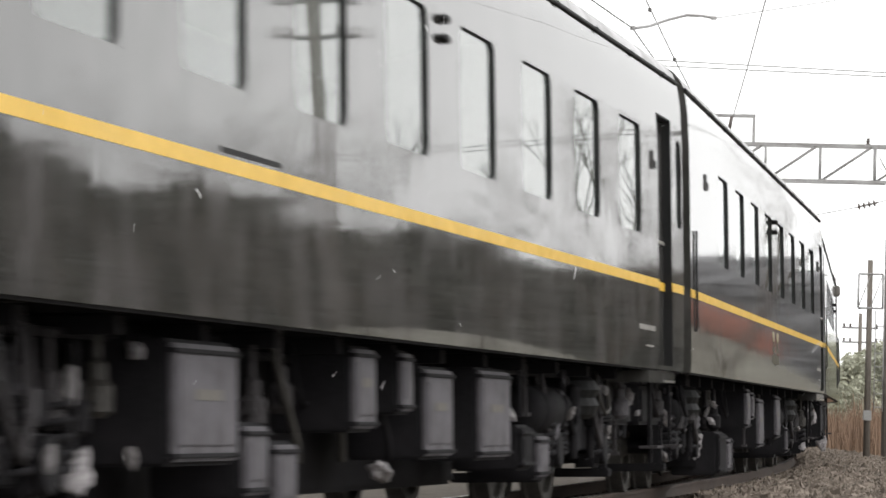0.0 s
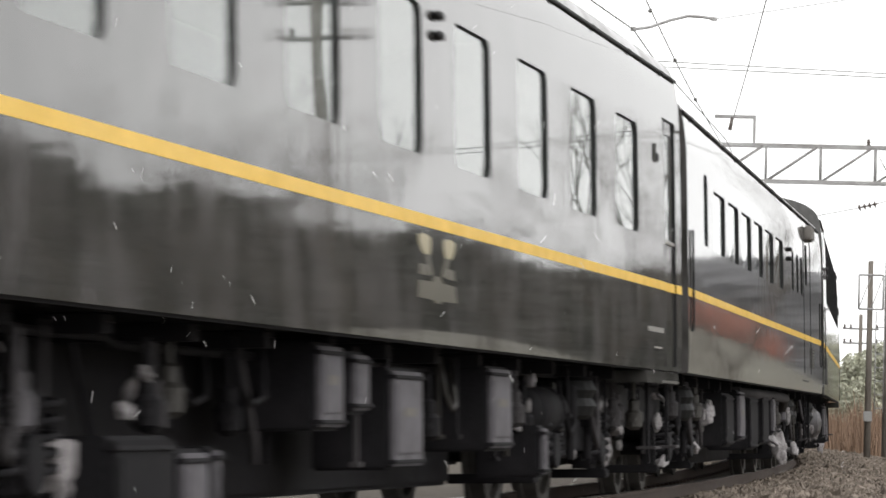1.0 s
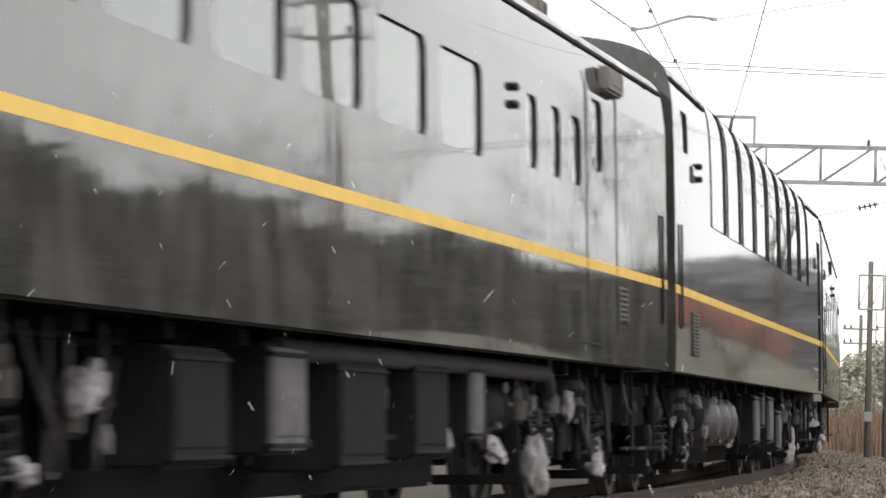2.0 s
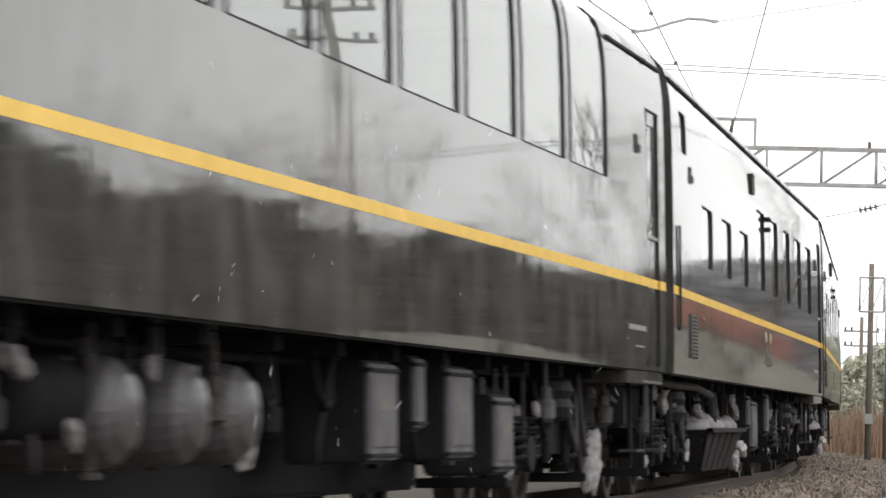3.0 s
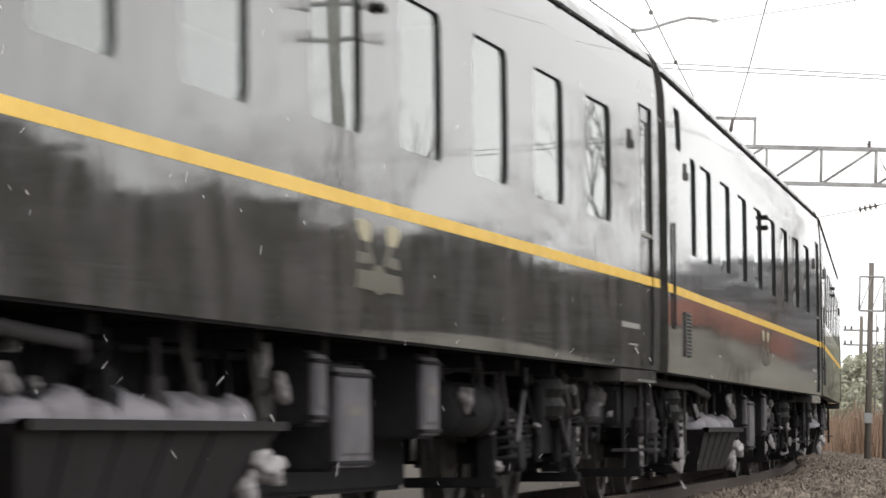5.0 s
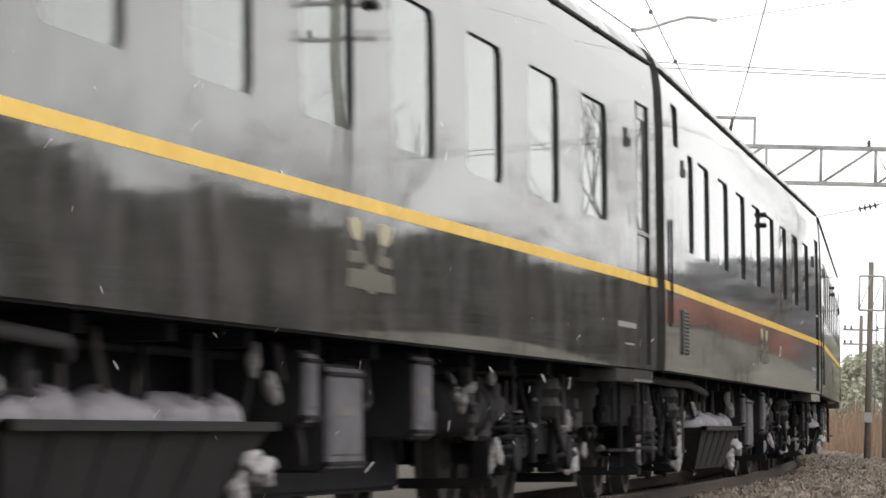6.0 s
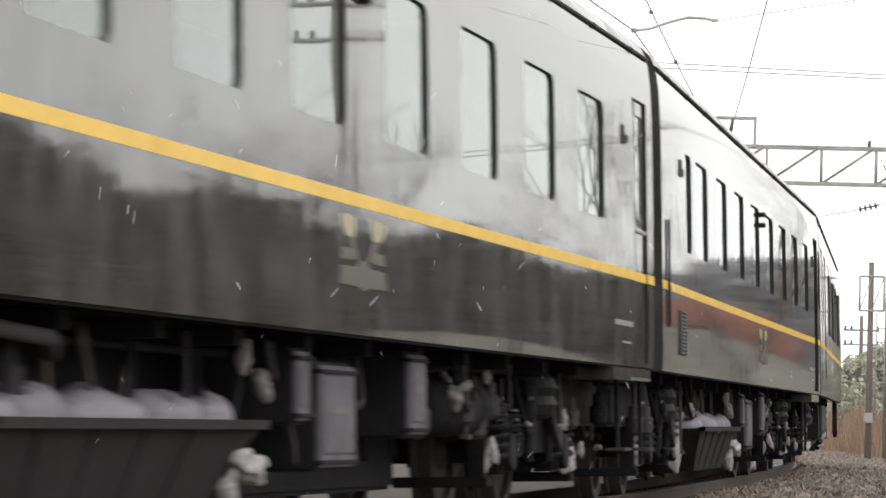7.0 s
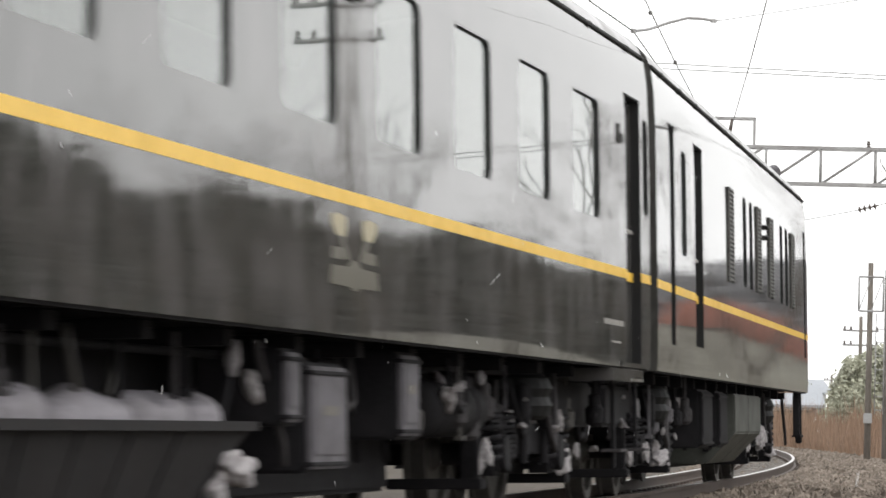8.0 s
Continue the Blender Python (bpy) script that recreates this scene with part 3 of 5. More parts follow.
def coach(label, spec, length=20.8, base=14.4):
    root = tagged(new("railway_coach"), label, "railway coach", "coaches of the train")
    root.empty_display_size = 0.5
    root["rise"] = spec.get("rise", 0.0)
    gut = spec.get("gutter", GUTTER_Z)
    prof = profile(gut, spec.get("crown", CROWN_Z))
    X = lambda u: u - spec.get("pitch", PITCH) / 2
    h = length / 2
    holes = []
    for u0, u1, z0, z1 in spec["windows"] + spec.get("tall", []) + spec.get("doors", []):
        holes.append((X(u0), X(u1), z0, z1))
    body = part("body", shell(length, prof, holes, gut), [PAINT, ROOF, PAINT], root, "glossy dark green body side with snowy grey roof")
    stripe = STRIPE_Z + spec.get("stripe_dz", 0.0)
    # yellow line, a thin strip in lengths between doors
    bm = bmesh.new()
    cuts = sorted([(X(a), X(b)) for a, b, *_ in spec.get("doors", [])])
    at = -h
    for a, b in cuts + [(h, h)]:
        if a > at + 0.01:
            box(bm, at, min(a, h), -SIDE - 0.003, -SIDE + 0.002, stripe - 0.0355, stripe + 0.0355)
        at = b
    part("yellow_line", bm, YELLOW, body, "narrow yellow line along the side")
    bm = bmesh.new()
    o = out_at(prof, gut)
    free = [(X(spec["tall"][0][0]) - 0.2, X(spec["tall"][-1][1]) + 0.2)] if spec.get("tall") else []
    at = -h
    for p, q in free + [(h, h)]:
        box(bm, at, p, -o - 0.022, -o + 0.02, gut - 0.02, gut + 0.006, 0.005)
        at = q
    for k in range(12):
        x = -h + length * (k + 0.5) / 12
        if any(p < x < q for p, q in free):
            continue
        box(bm, x - 0.02, x + 0.02, -o - 0.026, -o, gut - 0.03, gut + 0.01)
    part("rain_gutter", bm, RUBBER, body)
    bm = bmesh.new()
    box(bm, -h + 0.01, h - 0.01, -1.42, -1.39, SKIRT_Z - 0.012, SKIRT_Z + 0.004)
    part("sill_rail", bm, IRON, body)
    # windows
    for u0, u1, z0, z1 in spec["windows"]:
        w, m = round(u1 - u0, 3), X((u0 + u1) / 2)
        f = shared(("wf", w, z0, z1, gut), lambda: window_frame_mesh(w, z0, z1, prof), "window", [PAINT, RUBBER], root, (m, 0, 0))
        shared(("wp", w, z0, z1, gut), lambda: pane_mesh(w - 0.004, z0 + 0.002, z1 - 0.002, prof, 0.022), "pane", GLASS, f, (0, 0, 0), "tinted glass pane")
    for u0, u1, z0, z1 in spec.get("tall", []):
        w, m = round(u1 - u0, 3), X((u0 + u1) / 2)
        f = shared(("cf", w, z0, z1), lambda: curved_frame_mesh(w, z0, z1, prof), "window", RUBBER, root, (m, 0, 0), "tall window frame that bends into the roof")
        shared(("cp", w, z0, z1), lambda: pane_mesh(w - 0.004, z0 + 0.002, z1 - 0.002, prof, 0.008, True), "pane", GLASS, f, (0, 0, 0), "tall tinted pane bent into the roof")
    for u0, u1, z0, z1 in spec.get("doors", []):
        w, m = round(u1 - u0, 3), X((u0 + u1) / 2)
        deep = spec.get("recess", 0.02)
        bm = door_mesh(w, z0, z1, -SIDE + deep)
        d = part("door", bm, PAINT, root)
        d.location = (m, 0, 0)
        bm = bmesh.new()
        for x in (-w / 2 + 0.001, w / 2 - 0.013):
            box(bm, x, x + 0.012, -SIDE + 0.002, -SIDE + deep + 0.04, z0, z1)
        box(bm, -w / 2 + 0.014, w / 2 - 0.014, -SIDE + min(0.012, deep * 0.5), -SIDE + deep + 0.04, z1 - 0.013, z1 - 0.001)
        part("door_frame", bm, RUBBER, d)
        if w >= 0.4:
            bm = bmesh.new()
            box(bm, -w / 2 + 0.118, w / 2 - 0.118, -SIDE + deep + 0.012, -SIDE + deep + 0.018, 2.148, z1 - 0.118)
            part("door_pane", bm, GLASS, d)
            bm = bmesh.new()
            box(bm, -w / 2 + 0.03, w / 2 - 0.03, -SIDE + deep - 0.016, -SIDE + deep - 0.001, 2.105, 2.135, 0.004)
            part("window_ledge", bm, WHITE, d, "pale ledge under the door's window")
            # Black strip down the near edge of the door leaf.
            bm = bmesh.new()
            box(bm, -w / 2 + 0.014, -w / 2 + 0.105, -SIDE + deep - 0.008, -SIDE + deep - 0.001, 1.35, z1 - 0.02, 0.003)
            part("door_seal", bm, RUBBER, d, "black upright strip along the door's edge")
        bm = bmesh.new()
        box(bm, -w / 2 + 0.013, w / 2 - 0.013, -SIDE + deep - 0.0125, -SIDE + deep - 0.0085, stripe - 0.0355, stripe + 0.0355)
        part("yellow_line", bm, YELLOW, d)
        bm = bmesh.new()
        box(bm, -w / 2, w / 2, -1.43, -1.36, z0 - 0.07, z0 - 0.045, 0.004)
        part("door_sill", bm, STEEL, d, "bare metal door sill")
    for u0, u1 in spec.get("steps", []):
        bm = bmesh.new()
        box(bm, X(u0), X(u1), -1.440, -1.1, 0.955, SKIRT_Z - 0.013, 0.008)
        part("step_box", bm, PAINT, root)
        bm = bmesh.new()
        box(bm, X(u0) + 0.9, X(u1) - 0.05, -1.447, -1.439, 0.962, 0.982)
        part("step_edge", bm, STEEL, root)
    for u, z0, z1 in spec.get("bars", []):
        bm = bmesh.new()
        box(bm, X(u) - 0.03, X(u) + 0.03, -SIDE - 0.022, -SIDE - 0.005, z0, z1, 0.008)
        box(bm, X(u) - 0.05, X(u) + 0.05, -SIDE - 0.012, -SIDE, z0 - 0.02, z0 + 0.01)
        part("cover_strip", bm, RUBBER, root, "black vertical cover strip")
    for u, z in spec.get("boxes", []):
        bm = bmesh.new()
        box(bm, X(u) - 0.075, X(u) + 0.075, -SIDE - 0.016, -SIDE + 0.002, z - 0.09, z + 0.06, 0.006)
        box(bm, X(u) - 0.06, X(u) + 0.06, -SIDE - 0.02, -SIDE - 0.0155, z - 0.08, z - 0.02, 0, 1)
        part("sign_box", bm, [PAINT, RUBBER], root)
    for u, z in spec.get("dots", []):
        for dz in (0, -0.115):
            shared("marker", marker_mesh, "side_marker_lamp", RUBBER, root, (X(u), -SIDE, z + dz), "dark oval side marker lamp", True)
    for u, z0, w, hh, n in spec.get("louvres", []):
        shared(("lv", w, hh, n), lambda: louvre_mesh(w, hh, n), "louvre", [SLAT, RUBBER], root, (X(u), -SIDE - 0.006, z0))
    for u in spec.get("emblem", []):
        emblem(root, X(u) - 0.12, 1.315)
    for u0, z0, z1 in spec.get("slits", []):
        bm = bmesh.new()
        box(bm, X(u0), X(u0) + 1.1, -SIDE - 0.004, -SIDE + 0.002, z0, z1)
        part("grab_slot", bm, RUBBER, root)
    for u in spec.get("plates", []):
        bm = bmesh.new()
        r = random.Random(int(u * 10))
        x = X(u)
        for k in range(6):
            w = r.uniform(0.07, 0.15)
            box(bm, x, x + w, -1.452, -1.448, 1.365, 1.405)
            x += w + 0.03
        box(bm, X(u) + 0.35, X(u) + 0.75, -1.45, -1.445, 1.235, 1.25)
        part("lettering", bm, WHITE, root, "plain white bars of small lettering")
    for u in spec.get("seams", []):
        bm = bmesh.new()
        box(bm, X(u) - 0.012, X(u) + 0.012, -SIDE - 0.0045, -SIDE + 0.002, 1.30, 3.15)
        part("panel_seam", bm, RUBBER, root)
    # roof fittings
    for u, w, hh in spec.get("roof_units", []):
        bm = bmesh.new()
        zz = spec.get("crown", CROWN_Z)
        box(bm, X(u), X(u + w), -0.85, 0.85, zz - 0.15, zz + hh, 0.06)
        for k in range(8):
            x = X(u) + w * (k + 0.5) / 8
            box(bm, x - 0.02, x + 0.02, -0.87, -0.84, zz - 0.05, zz + hh - 0.08)
        part("roof_unit", bm, ROOFBOX, root, "brown-grey air-conditioner box on the roof")
    for u, w, z0, z1 in spec.get("side_boxes", []):
        bm = bmesh.new()
        box(bm, X(u), X(u + w), -SIDE - 0.07, -SIDE + 0.03, z0, z1, 0.02)
        box(bm, X(u) + 0.1, X(u + w) - 0.1, -SIDE - 0.075, -SIDE - 0.07, z0 + 0.06, z1 - 0.06)
        part("side_box", bm, ROOFBOX, root, "boxy grey housing under the gutter")
    for k in range(7):
        shared("ventilator", lambda: (lambda q: (lathe(q, [(0.16, 0), (0.22, 0.03), (0.22, 0.07), (0.12, 0.1)], 12, "z"), q)[1])(bmesh.new()), "roof_ventilator", ROOF, root,
               (-h + length * (k + 0.5) / 7, -0.5, spec.get("crown", CROWN_Z) - 0.06))
    # gangways
    for s in (-1, 1):
        if s > 0 and spec.get("tail"):
            continue
        bm = bmesh.new()
        for k in range(4):
            x = s * (h + 0.02 + k * 0.055)
            box(bm, min(x, x + s * 0.05), max(x, x + s * 0.05), -0.62 + 0.02 * (k % 2), 0.62 - 0.02 * (k % 2), 0.95, 3.2 - 0.02 * (k % 2), 0.012)
        part("gangway_bellows", bm, RUBBER, root)
        bm = bmesh.new()
        box(bm, min(s * h, s * (h + 0.24)), max(s * h, s * (h + 0.24)), -0.12, 0.12, 0.74, 0.98, 0.03)
        part("coupler", bm, IRON, root)
        for y, z in ((-0.6, 0.60), (-0.85, 0.52)):
            bm = bmesh.new()
            pipe(bm, [(s * (h - 0.3), y, 0.97), (s * (h - 0.1), y, 0.72), (s * (h + 0.08), y, z), (s * (h + 0.24), y, z + 0.04)], 0.028)
            part("jumper_hose", bm, DARKBOX, root)
        bm = bmesh.new()
        box(bm, min(s * (h - 0.45), s * (h - 0.38)), max(s * (h - 0.45), s * (h - 0.38)), -1.22, -1.19, 0.30, 1.06, 0.008)
        part("step_bracket", bm, IRON, root)
        bm = bmesh.new()
        box(bm, min(s * (h - 0.62), s * (h - 0.28)), max(s * (h - 0.62), s * (h - 0.28)), -1.30, -1.14, 0.42, 0.445, 0.006)
        part("foot_step", bm, LAGGING, root)
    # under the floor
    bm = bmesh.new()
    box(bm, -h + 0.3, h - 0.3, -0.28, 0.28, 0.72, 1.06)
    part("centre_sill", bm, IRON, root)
    # Black blocks added so that no bright ground shows through beneath.
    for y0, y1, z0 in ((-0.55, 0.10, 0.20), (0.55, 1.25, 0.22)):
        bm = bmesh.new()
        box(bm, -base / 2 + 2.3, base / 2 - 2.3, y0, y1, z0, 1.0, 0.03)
        part("equipment_case", bm, IRON, root, "long black block added to close the view under the floor")
    for k in range(15):
        x = -h + 0.8 + (length - 1.6) * k / 14
        shared("cross_beam", lambda: (lambda q: (box(q, -0.06, 0.06, -1.2, 1.2, 0.98, 1.06), q)[1])(bmesh.new()), "cross_beam", IRON, root, (x, 0, 0))
    for s in (-1, 1):
        bm = bmesh.new()
        pipe(bm, [(-h + 0.4, s * 0.95, 0.99), (-4.7, s * 0.95, 0.99), (-4.4, s * 0.9, 0.96), (4.4, s * 0.9, 0.96), (4.7, s * 0.95, 0.99), (h - 0.4, s * 0.95, 0.99)], 0.025)
        part("brake_pipe", bm, IRON, root)
        for x in (-h + 1.0, h - 1.0):
            bm = bmesh.new()
            box(bm, x - 0.9, x + 0.9, s * 0.75 - 0.25, s * 0.75 + 0.25, 0.62, 0.96, 0.03)
            part("end_case", bm, IRON, root)
    for u, w, z0, z1, kind in spec.get("cabinets", []):
        w = round(w * 0.92, 3)
        hh = round(z1 - z0, 2)
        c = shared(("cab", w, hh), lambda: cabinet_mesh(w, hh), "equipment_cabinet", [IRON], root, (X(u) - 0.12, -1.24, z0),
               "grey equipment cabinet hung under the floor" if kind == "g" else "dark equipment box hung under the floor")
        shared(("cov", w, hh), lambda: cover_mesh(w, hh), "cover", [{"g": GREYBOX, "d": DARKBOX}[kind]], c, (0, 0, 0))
        for z in (0.035, hh - 0.065):
            shared(("strap", w), lambda: strap_mesh(w), "strap", [IRON], c, (0, 0, z), "dark metal strap")
        if kind == "g" and w > 0.5 and hh > 0.4:
            shared(("plate", round(w * 0.4, 2)), lambda: plate_mesh(round(w * 0.4, 2)), "data_plate", [PLATE], c, (w * 0.3, 0, hh * 0.52), "small pale data plate")
    for u, w in spec.get("troughs", []):
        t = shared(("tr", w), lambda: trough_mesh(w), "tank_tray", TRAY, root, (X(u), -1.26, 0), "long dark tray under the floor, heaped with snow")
        for k in range(4):
            shared(("tray_rib", k), lambda: tray_rib_mesh(-0.1 * k), "rib", TRAY, t, (0.35 + (w - 1.1) * (k + 0.4) / 4, 0, 0))
        for k, (x, half, high) in enumerate(((0.40, 0.20, 0.12), (0.95, 0.28, 0.15), (1.42, 0.13, 0.10), (2.05, 0.45, 0.145), (2.98, 0.41, 0.135), (3.62, 0.19, 0.125))):
            bm = bmesh.new()
            mound(bm, x, 0.22, 0.60, half, 0.2, high, k + 3)
            part("snow_clump", bm, TRAYSNOW, t, "heap of packed snow greyed for shade under the floor", True)
        clod(t, w - 0.22, 0.02, 0.40, 0.115, 3, "hanging lump of packed snow")
        clod(t, w - 0.42, 0.05, 0.27, 0.07, 6, "hanging lump of packed snow")
    for u, w in spec.get("fuel", []):
        for k in (0, 1):
            bm = bmesh.new()
            pro = [(-1.27, 0.97), (-1.27, 0.56), (-0.95, 0.24), (-0.4, 0.24), (-0.4, 0.97)]
            x0 = X(u) + k * (w / 2 + 0.01)
            ends = [[bm.verts.new((x, y, z)) for y, z in pro] for x in (x0, x0 + w / 2 - 0.01)]
            for q in range(5):
                bm.faces.new((ends[0][q], ends[0][(q + 1) % 5], ends[1][(q + 1) % 5], ends[1][q]))
            bm.faces.new(ends[0][::-1])
            bm.faces.new(ends[1])
            bmesh.ops.recalc_face_normals(bm, faces=bm.faces)
            bmesh.ops.bevel(bm, geom=list(bm.edges), offset=0.015, segments=2, affect="EDGES")
            part("fuel_tank", bm, TANK, root, "dark green-grey tank with sloped underside")
    if spec.get("tail"):
        bm = bmesh.new()
        box(bm, h - 0.12, h - 0.02, -1.36, -1.28, 0.42, 1.07, 0.012)
        box(bm, h - 0.5, h - 0.42, -1.36, -1.28, 0.5, 1.07, 0.012)
        box(bm, h - 0.5, h - 0.02, -1.38, -1.26, 0.5, 0.53, 0.008)
        part("tail_step", bm, IRON, root)
        for s in (-1, 1):
            bm = bmesh.new()
            lathe(bm, [(0.06, 0), (0.07, 0.04), (0.05, 0.06)], 14, "x", (h, s * 1.1, 3.35))
            part("tail_lamp", bm, RUBBER, root)
        bm = bmesh.new()
        lathe(bm, [(0.05, 0), (0.05, 0.12), (0.09, 0.14), (0.09, 0.22), (0.04, 0.27)], 14, "z", (h - 0.12, -1.05, 3.72))
        part("roof_beacon", bm, GREYBOX, root)
    for u, w in spec.get("tanks", []):
        bm = bmesh.new()
        lathe(bm, [(0.12, -0.05), (0.18, 0), (0.18, w), (0.12, w + 0.05)], 18, "x", (X(u), -0.95, 0.72))
        for k in (0.2, 0.8):
            lathe(bm, [(0.183, w * k - 0.02), (0.19, w * k), (0.183, w * k + 0.02)], 18, "x", (X(u), -0.95, 0.72))
        part("air_tank", bm, DARKBOX, root, "dark cylindrical air tank", True)
    for u in spec.get("drums", []):
        shared("drum", lambda: (lambda q: (lathe(q, [(0.05, -1.27), (0.16, -1.24), (0.23, -1.17), (0.25, -1.08), (0.25, -0.5)], 24, "y", (0, 0, 0.66)),
                                           box(q, -0.03, 0.03, -1.05, -1.0, 0.88, 1.06, 0.006), q)[2])(bmesh.new()), "water_tank", [DRUM], root, (X(u), 0, 0), "dirty grey domed drum")
    for pts, r in spec.get("pipes", []):
        bm = bmesh.new()
        pipe(bm, [(X(p[0]), p[1], p[2]) for p in pts], r, 8)
        part("lagged_pipe", bm, LAGGING, root, "snow-dusted lagged pipe")
    small_gear(root, length, len(spec["windows"]) + int(10 * length))
    for k, (u, z, s) in enumerate(spec.get("snow", [])):
        clod(root, X(u), -1.15, z, s * 0.62, k + int(u * 3))
    for k, s in enumerate((-1, 1)):
        bogie(root, s * base / 2, True, k + len(spec["windows"]) * 2)
    return root


def small_gear(root, length, seed):
    """Hanger bars, brake rods, valves and conduits hung in the dark between the large cases."""
    r = random.Random(seed)
    for k in range(48):
        x = -length / 2 + 0.7 + (length - 1.4) * (k + r.uniform(-0.4, 0.4)) / 47
        y = r.uniform(-1.16, -0.92)
        what = r.choice((0, 0, 1, 1, 2, 2, 2, 3))
        dull = r.choice((IRON, WHEEL, LAGGING, LAGGING, LAGGING, GREYBOX, GREYBOX) if abs(x) > length / 4 else (IRON, IRON, WHEEL, LAGGING))
        if what == 0:
            drop = r.choice((0.35, 0.5, 0.65))
            shared(("hang", drop, dull.name), lambda: (lambda q: (box(q, -0.02, 0.02, -0.012, 0.012, 1.04 - drop, 1.04, 0.004), box(q, -0.045, 0.045, -0.03, 0.03, 1.02 - drop, 1.05 - drop, 0.004), q)[2])(bmesh.new()),
                   "hanger_bar", [dull], root, (x, y, 0))
        elif what == 1:
            lean = r.choice((-0.35, 0.3, 0.5))
            shared(("rod", lean, dull.name), lambda: (lambda q: (pipe(q, [(0, 0, 1.02), (lean * 0.15, 0, 0.9), (lean, 0, 0.52), (lean * 1.05, 0, 0.40)], 0.02), q)[1])(bmesh.new()),
                   "brake_rod", [dull], root, (x, y, 0))
        elif what == 2:
            shared(("valve", dull.name), lambda: (lambda q: (lathe(q, [(0.03, 0.62), (0.07, 0.65), (0.075, 0.76), (0.045, 0.79), (0.045, 0.86), (0.02, 0.88), (0.02, 1.04)], 12, "z"),
                                                               box(q, -0.10, 0.10, -0.03, 0.03, 0.69, 0.73, 0.006), q)[2])(bmesh.new()), "valve", [dull], root, (x, y, r.uniform(-0.12, 0.08)))
        else:
            w = r.choice((0.4, 0.6))
            shared(("conduit", w, dull.name), lambda: (lambda q: (pipe(q, [(0, 0, 1.03), (0.02, -0.03, 0.80), (w * 0.3, -0.05, 0.70), (w * 0.8, -0.03, 0.74), (w, 0, 0.88), (w, 0.02, 1.03)], 0.016), q)[1])(bmesh.new()),
                   "conduit", [dull], root, (x, y, 0))
    for k in range(22):
        x = r.choice((-1, 1)) * r.uniform(length * 0.2, length * 0.47)
        clod(root, x, r.uniform(-1.16, -1.0), r.uniform(0.4, 0.95), r.uniform(0.02, 0.05), seed + k, "small crumb of dirty packed snow")


def row_of(first=4.33, n=8, step=2.045, w=1.12, z0=2.11, z1=2.985):
    """n windows by their far edges."""
    return [(first + step * k - w, first + step * k, z0, z1) for k in range(n)]


DOOR = (20.08, 20.72, 1.10, 3.14)
SLEEPER_END = dict(bars=[(0.68, 1.45, 2.32)], boxes=[(1.86, 2.83), (19.6, 2.83)], plates=[19.1], doors=[DOOR], steps=[(19.05, 20.86)])
UNDER_SLEEPER = dict(
    cabinets=[(10.23, 0.34, 0.60, 0.99, "g"), (10.72, 0.90, 0.36, 0.93, "g"), (12.87, 0.55, 0.53, 1.03, "g")],
    troughs=[(5.35, 4.06)], pipes=[([(1.2, -1.15, 1.02), (2.9, -1.2, 1.0), (4.6, -1.22, 1.0), (5.6, -1.22, 0.96), (6.35, -1.2, 0.94), (6.5, -1.15, 0.88)], 0.036)],
    snow=[(9.55, 0.92, 0.07), (17.1, 0.62, 0.06), (5.5, 0.78, 0.10), (14.6, 0.78, 0.11), (9.9, 0.80, 0.09)], tanks=[(14.4, 1.6)])
SPEC_A = dict(recess=0.075, rise=-0.006, stripe_dz=-0.012, windows=row_of() + [(20.66, 20.98, 2.26, 3.02)], doors=[(19.58, 20.36, 1.10, 3.15)], dots=[(10.86, 2.95)], boxes=[(19.3, 2.76)], plates=[18.5],
              steps=[(19.0, 20.5)], slits=[(5.9, 1.81, 1.835)],
              cabinets=[(5.88, 1.22, 0.41, 0.98, "g"), (7.12, 0.5, 0.24, 0.61, "g"), (7.7, 0.5, 0.15, 0.52, "g"), (9.44, 0.6, 0.56, 1.03, "g"), (10.65, 0.36, 0.66, 1.03, "g"),
                        (11.3, 0.9, 0.40, 0.95, "g"), (12.98, 1.15, 0.38, 0.97, "g"), (14.42, 0.5, 0.3, 0.61, "d"), (15.05, 0.5, 0.23, 0.55, "g")],
              snow=[(10.5, 0.34, 0.13), (14.5, 0.68, 0.08), (17.0, 0.7, 0.06)], tanks=[(2.3, 1.3), (15.9, 1.3)])
SPEC_B = dict(stripe_dz=-0.016, rise=-0.003, windows=row_of(), dots=[(10.86, 2.95)], emblem=[10.36], **SLEEPER_END,
              cabinets=[(5.15, 1.03, 0.12, 0.55, "d"), (6.2, 0.5, 0.12, 0.49, "d"), (6.75, 0.14, 0.12, 0.5, "g"), (8.82, 0.61, 0.57, 1.03, "g"), (9.62, 0.42, 0.66, 1.0, "g"), (10.59, 0.89, 0.35, 0.93, "g"),
                        (13.5, 0.82, 0.44, 0.99, "g"), (15.4, 0.25, 0.25, 0.61, "g")],
              snow=[(5.6, 0.66, 0.07), (5.9, 0.82, 0.06), (13.9, 0.92, 0.06)], tanks=[(2.3, 1.3), (15.9, 1.3)])
DINER_PITCH = 20.5
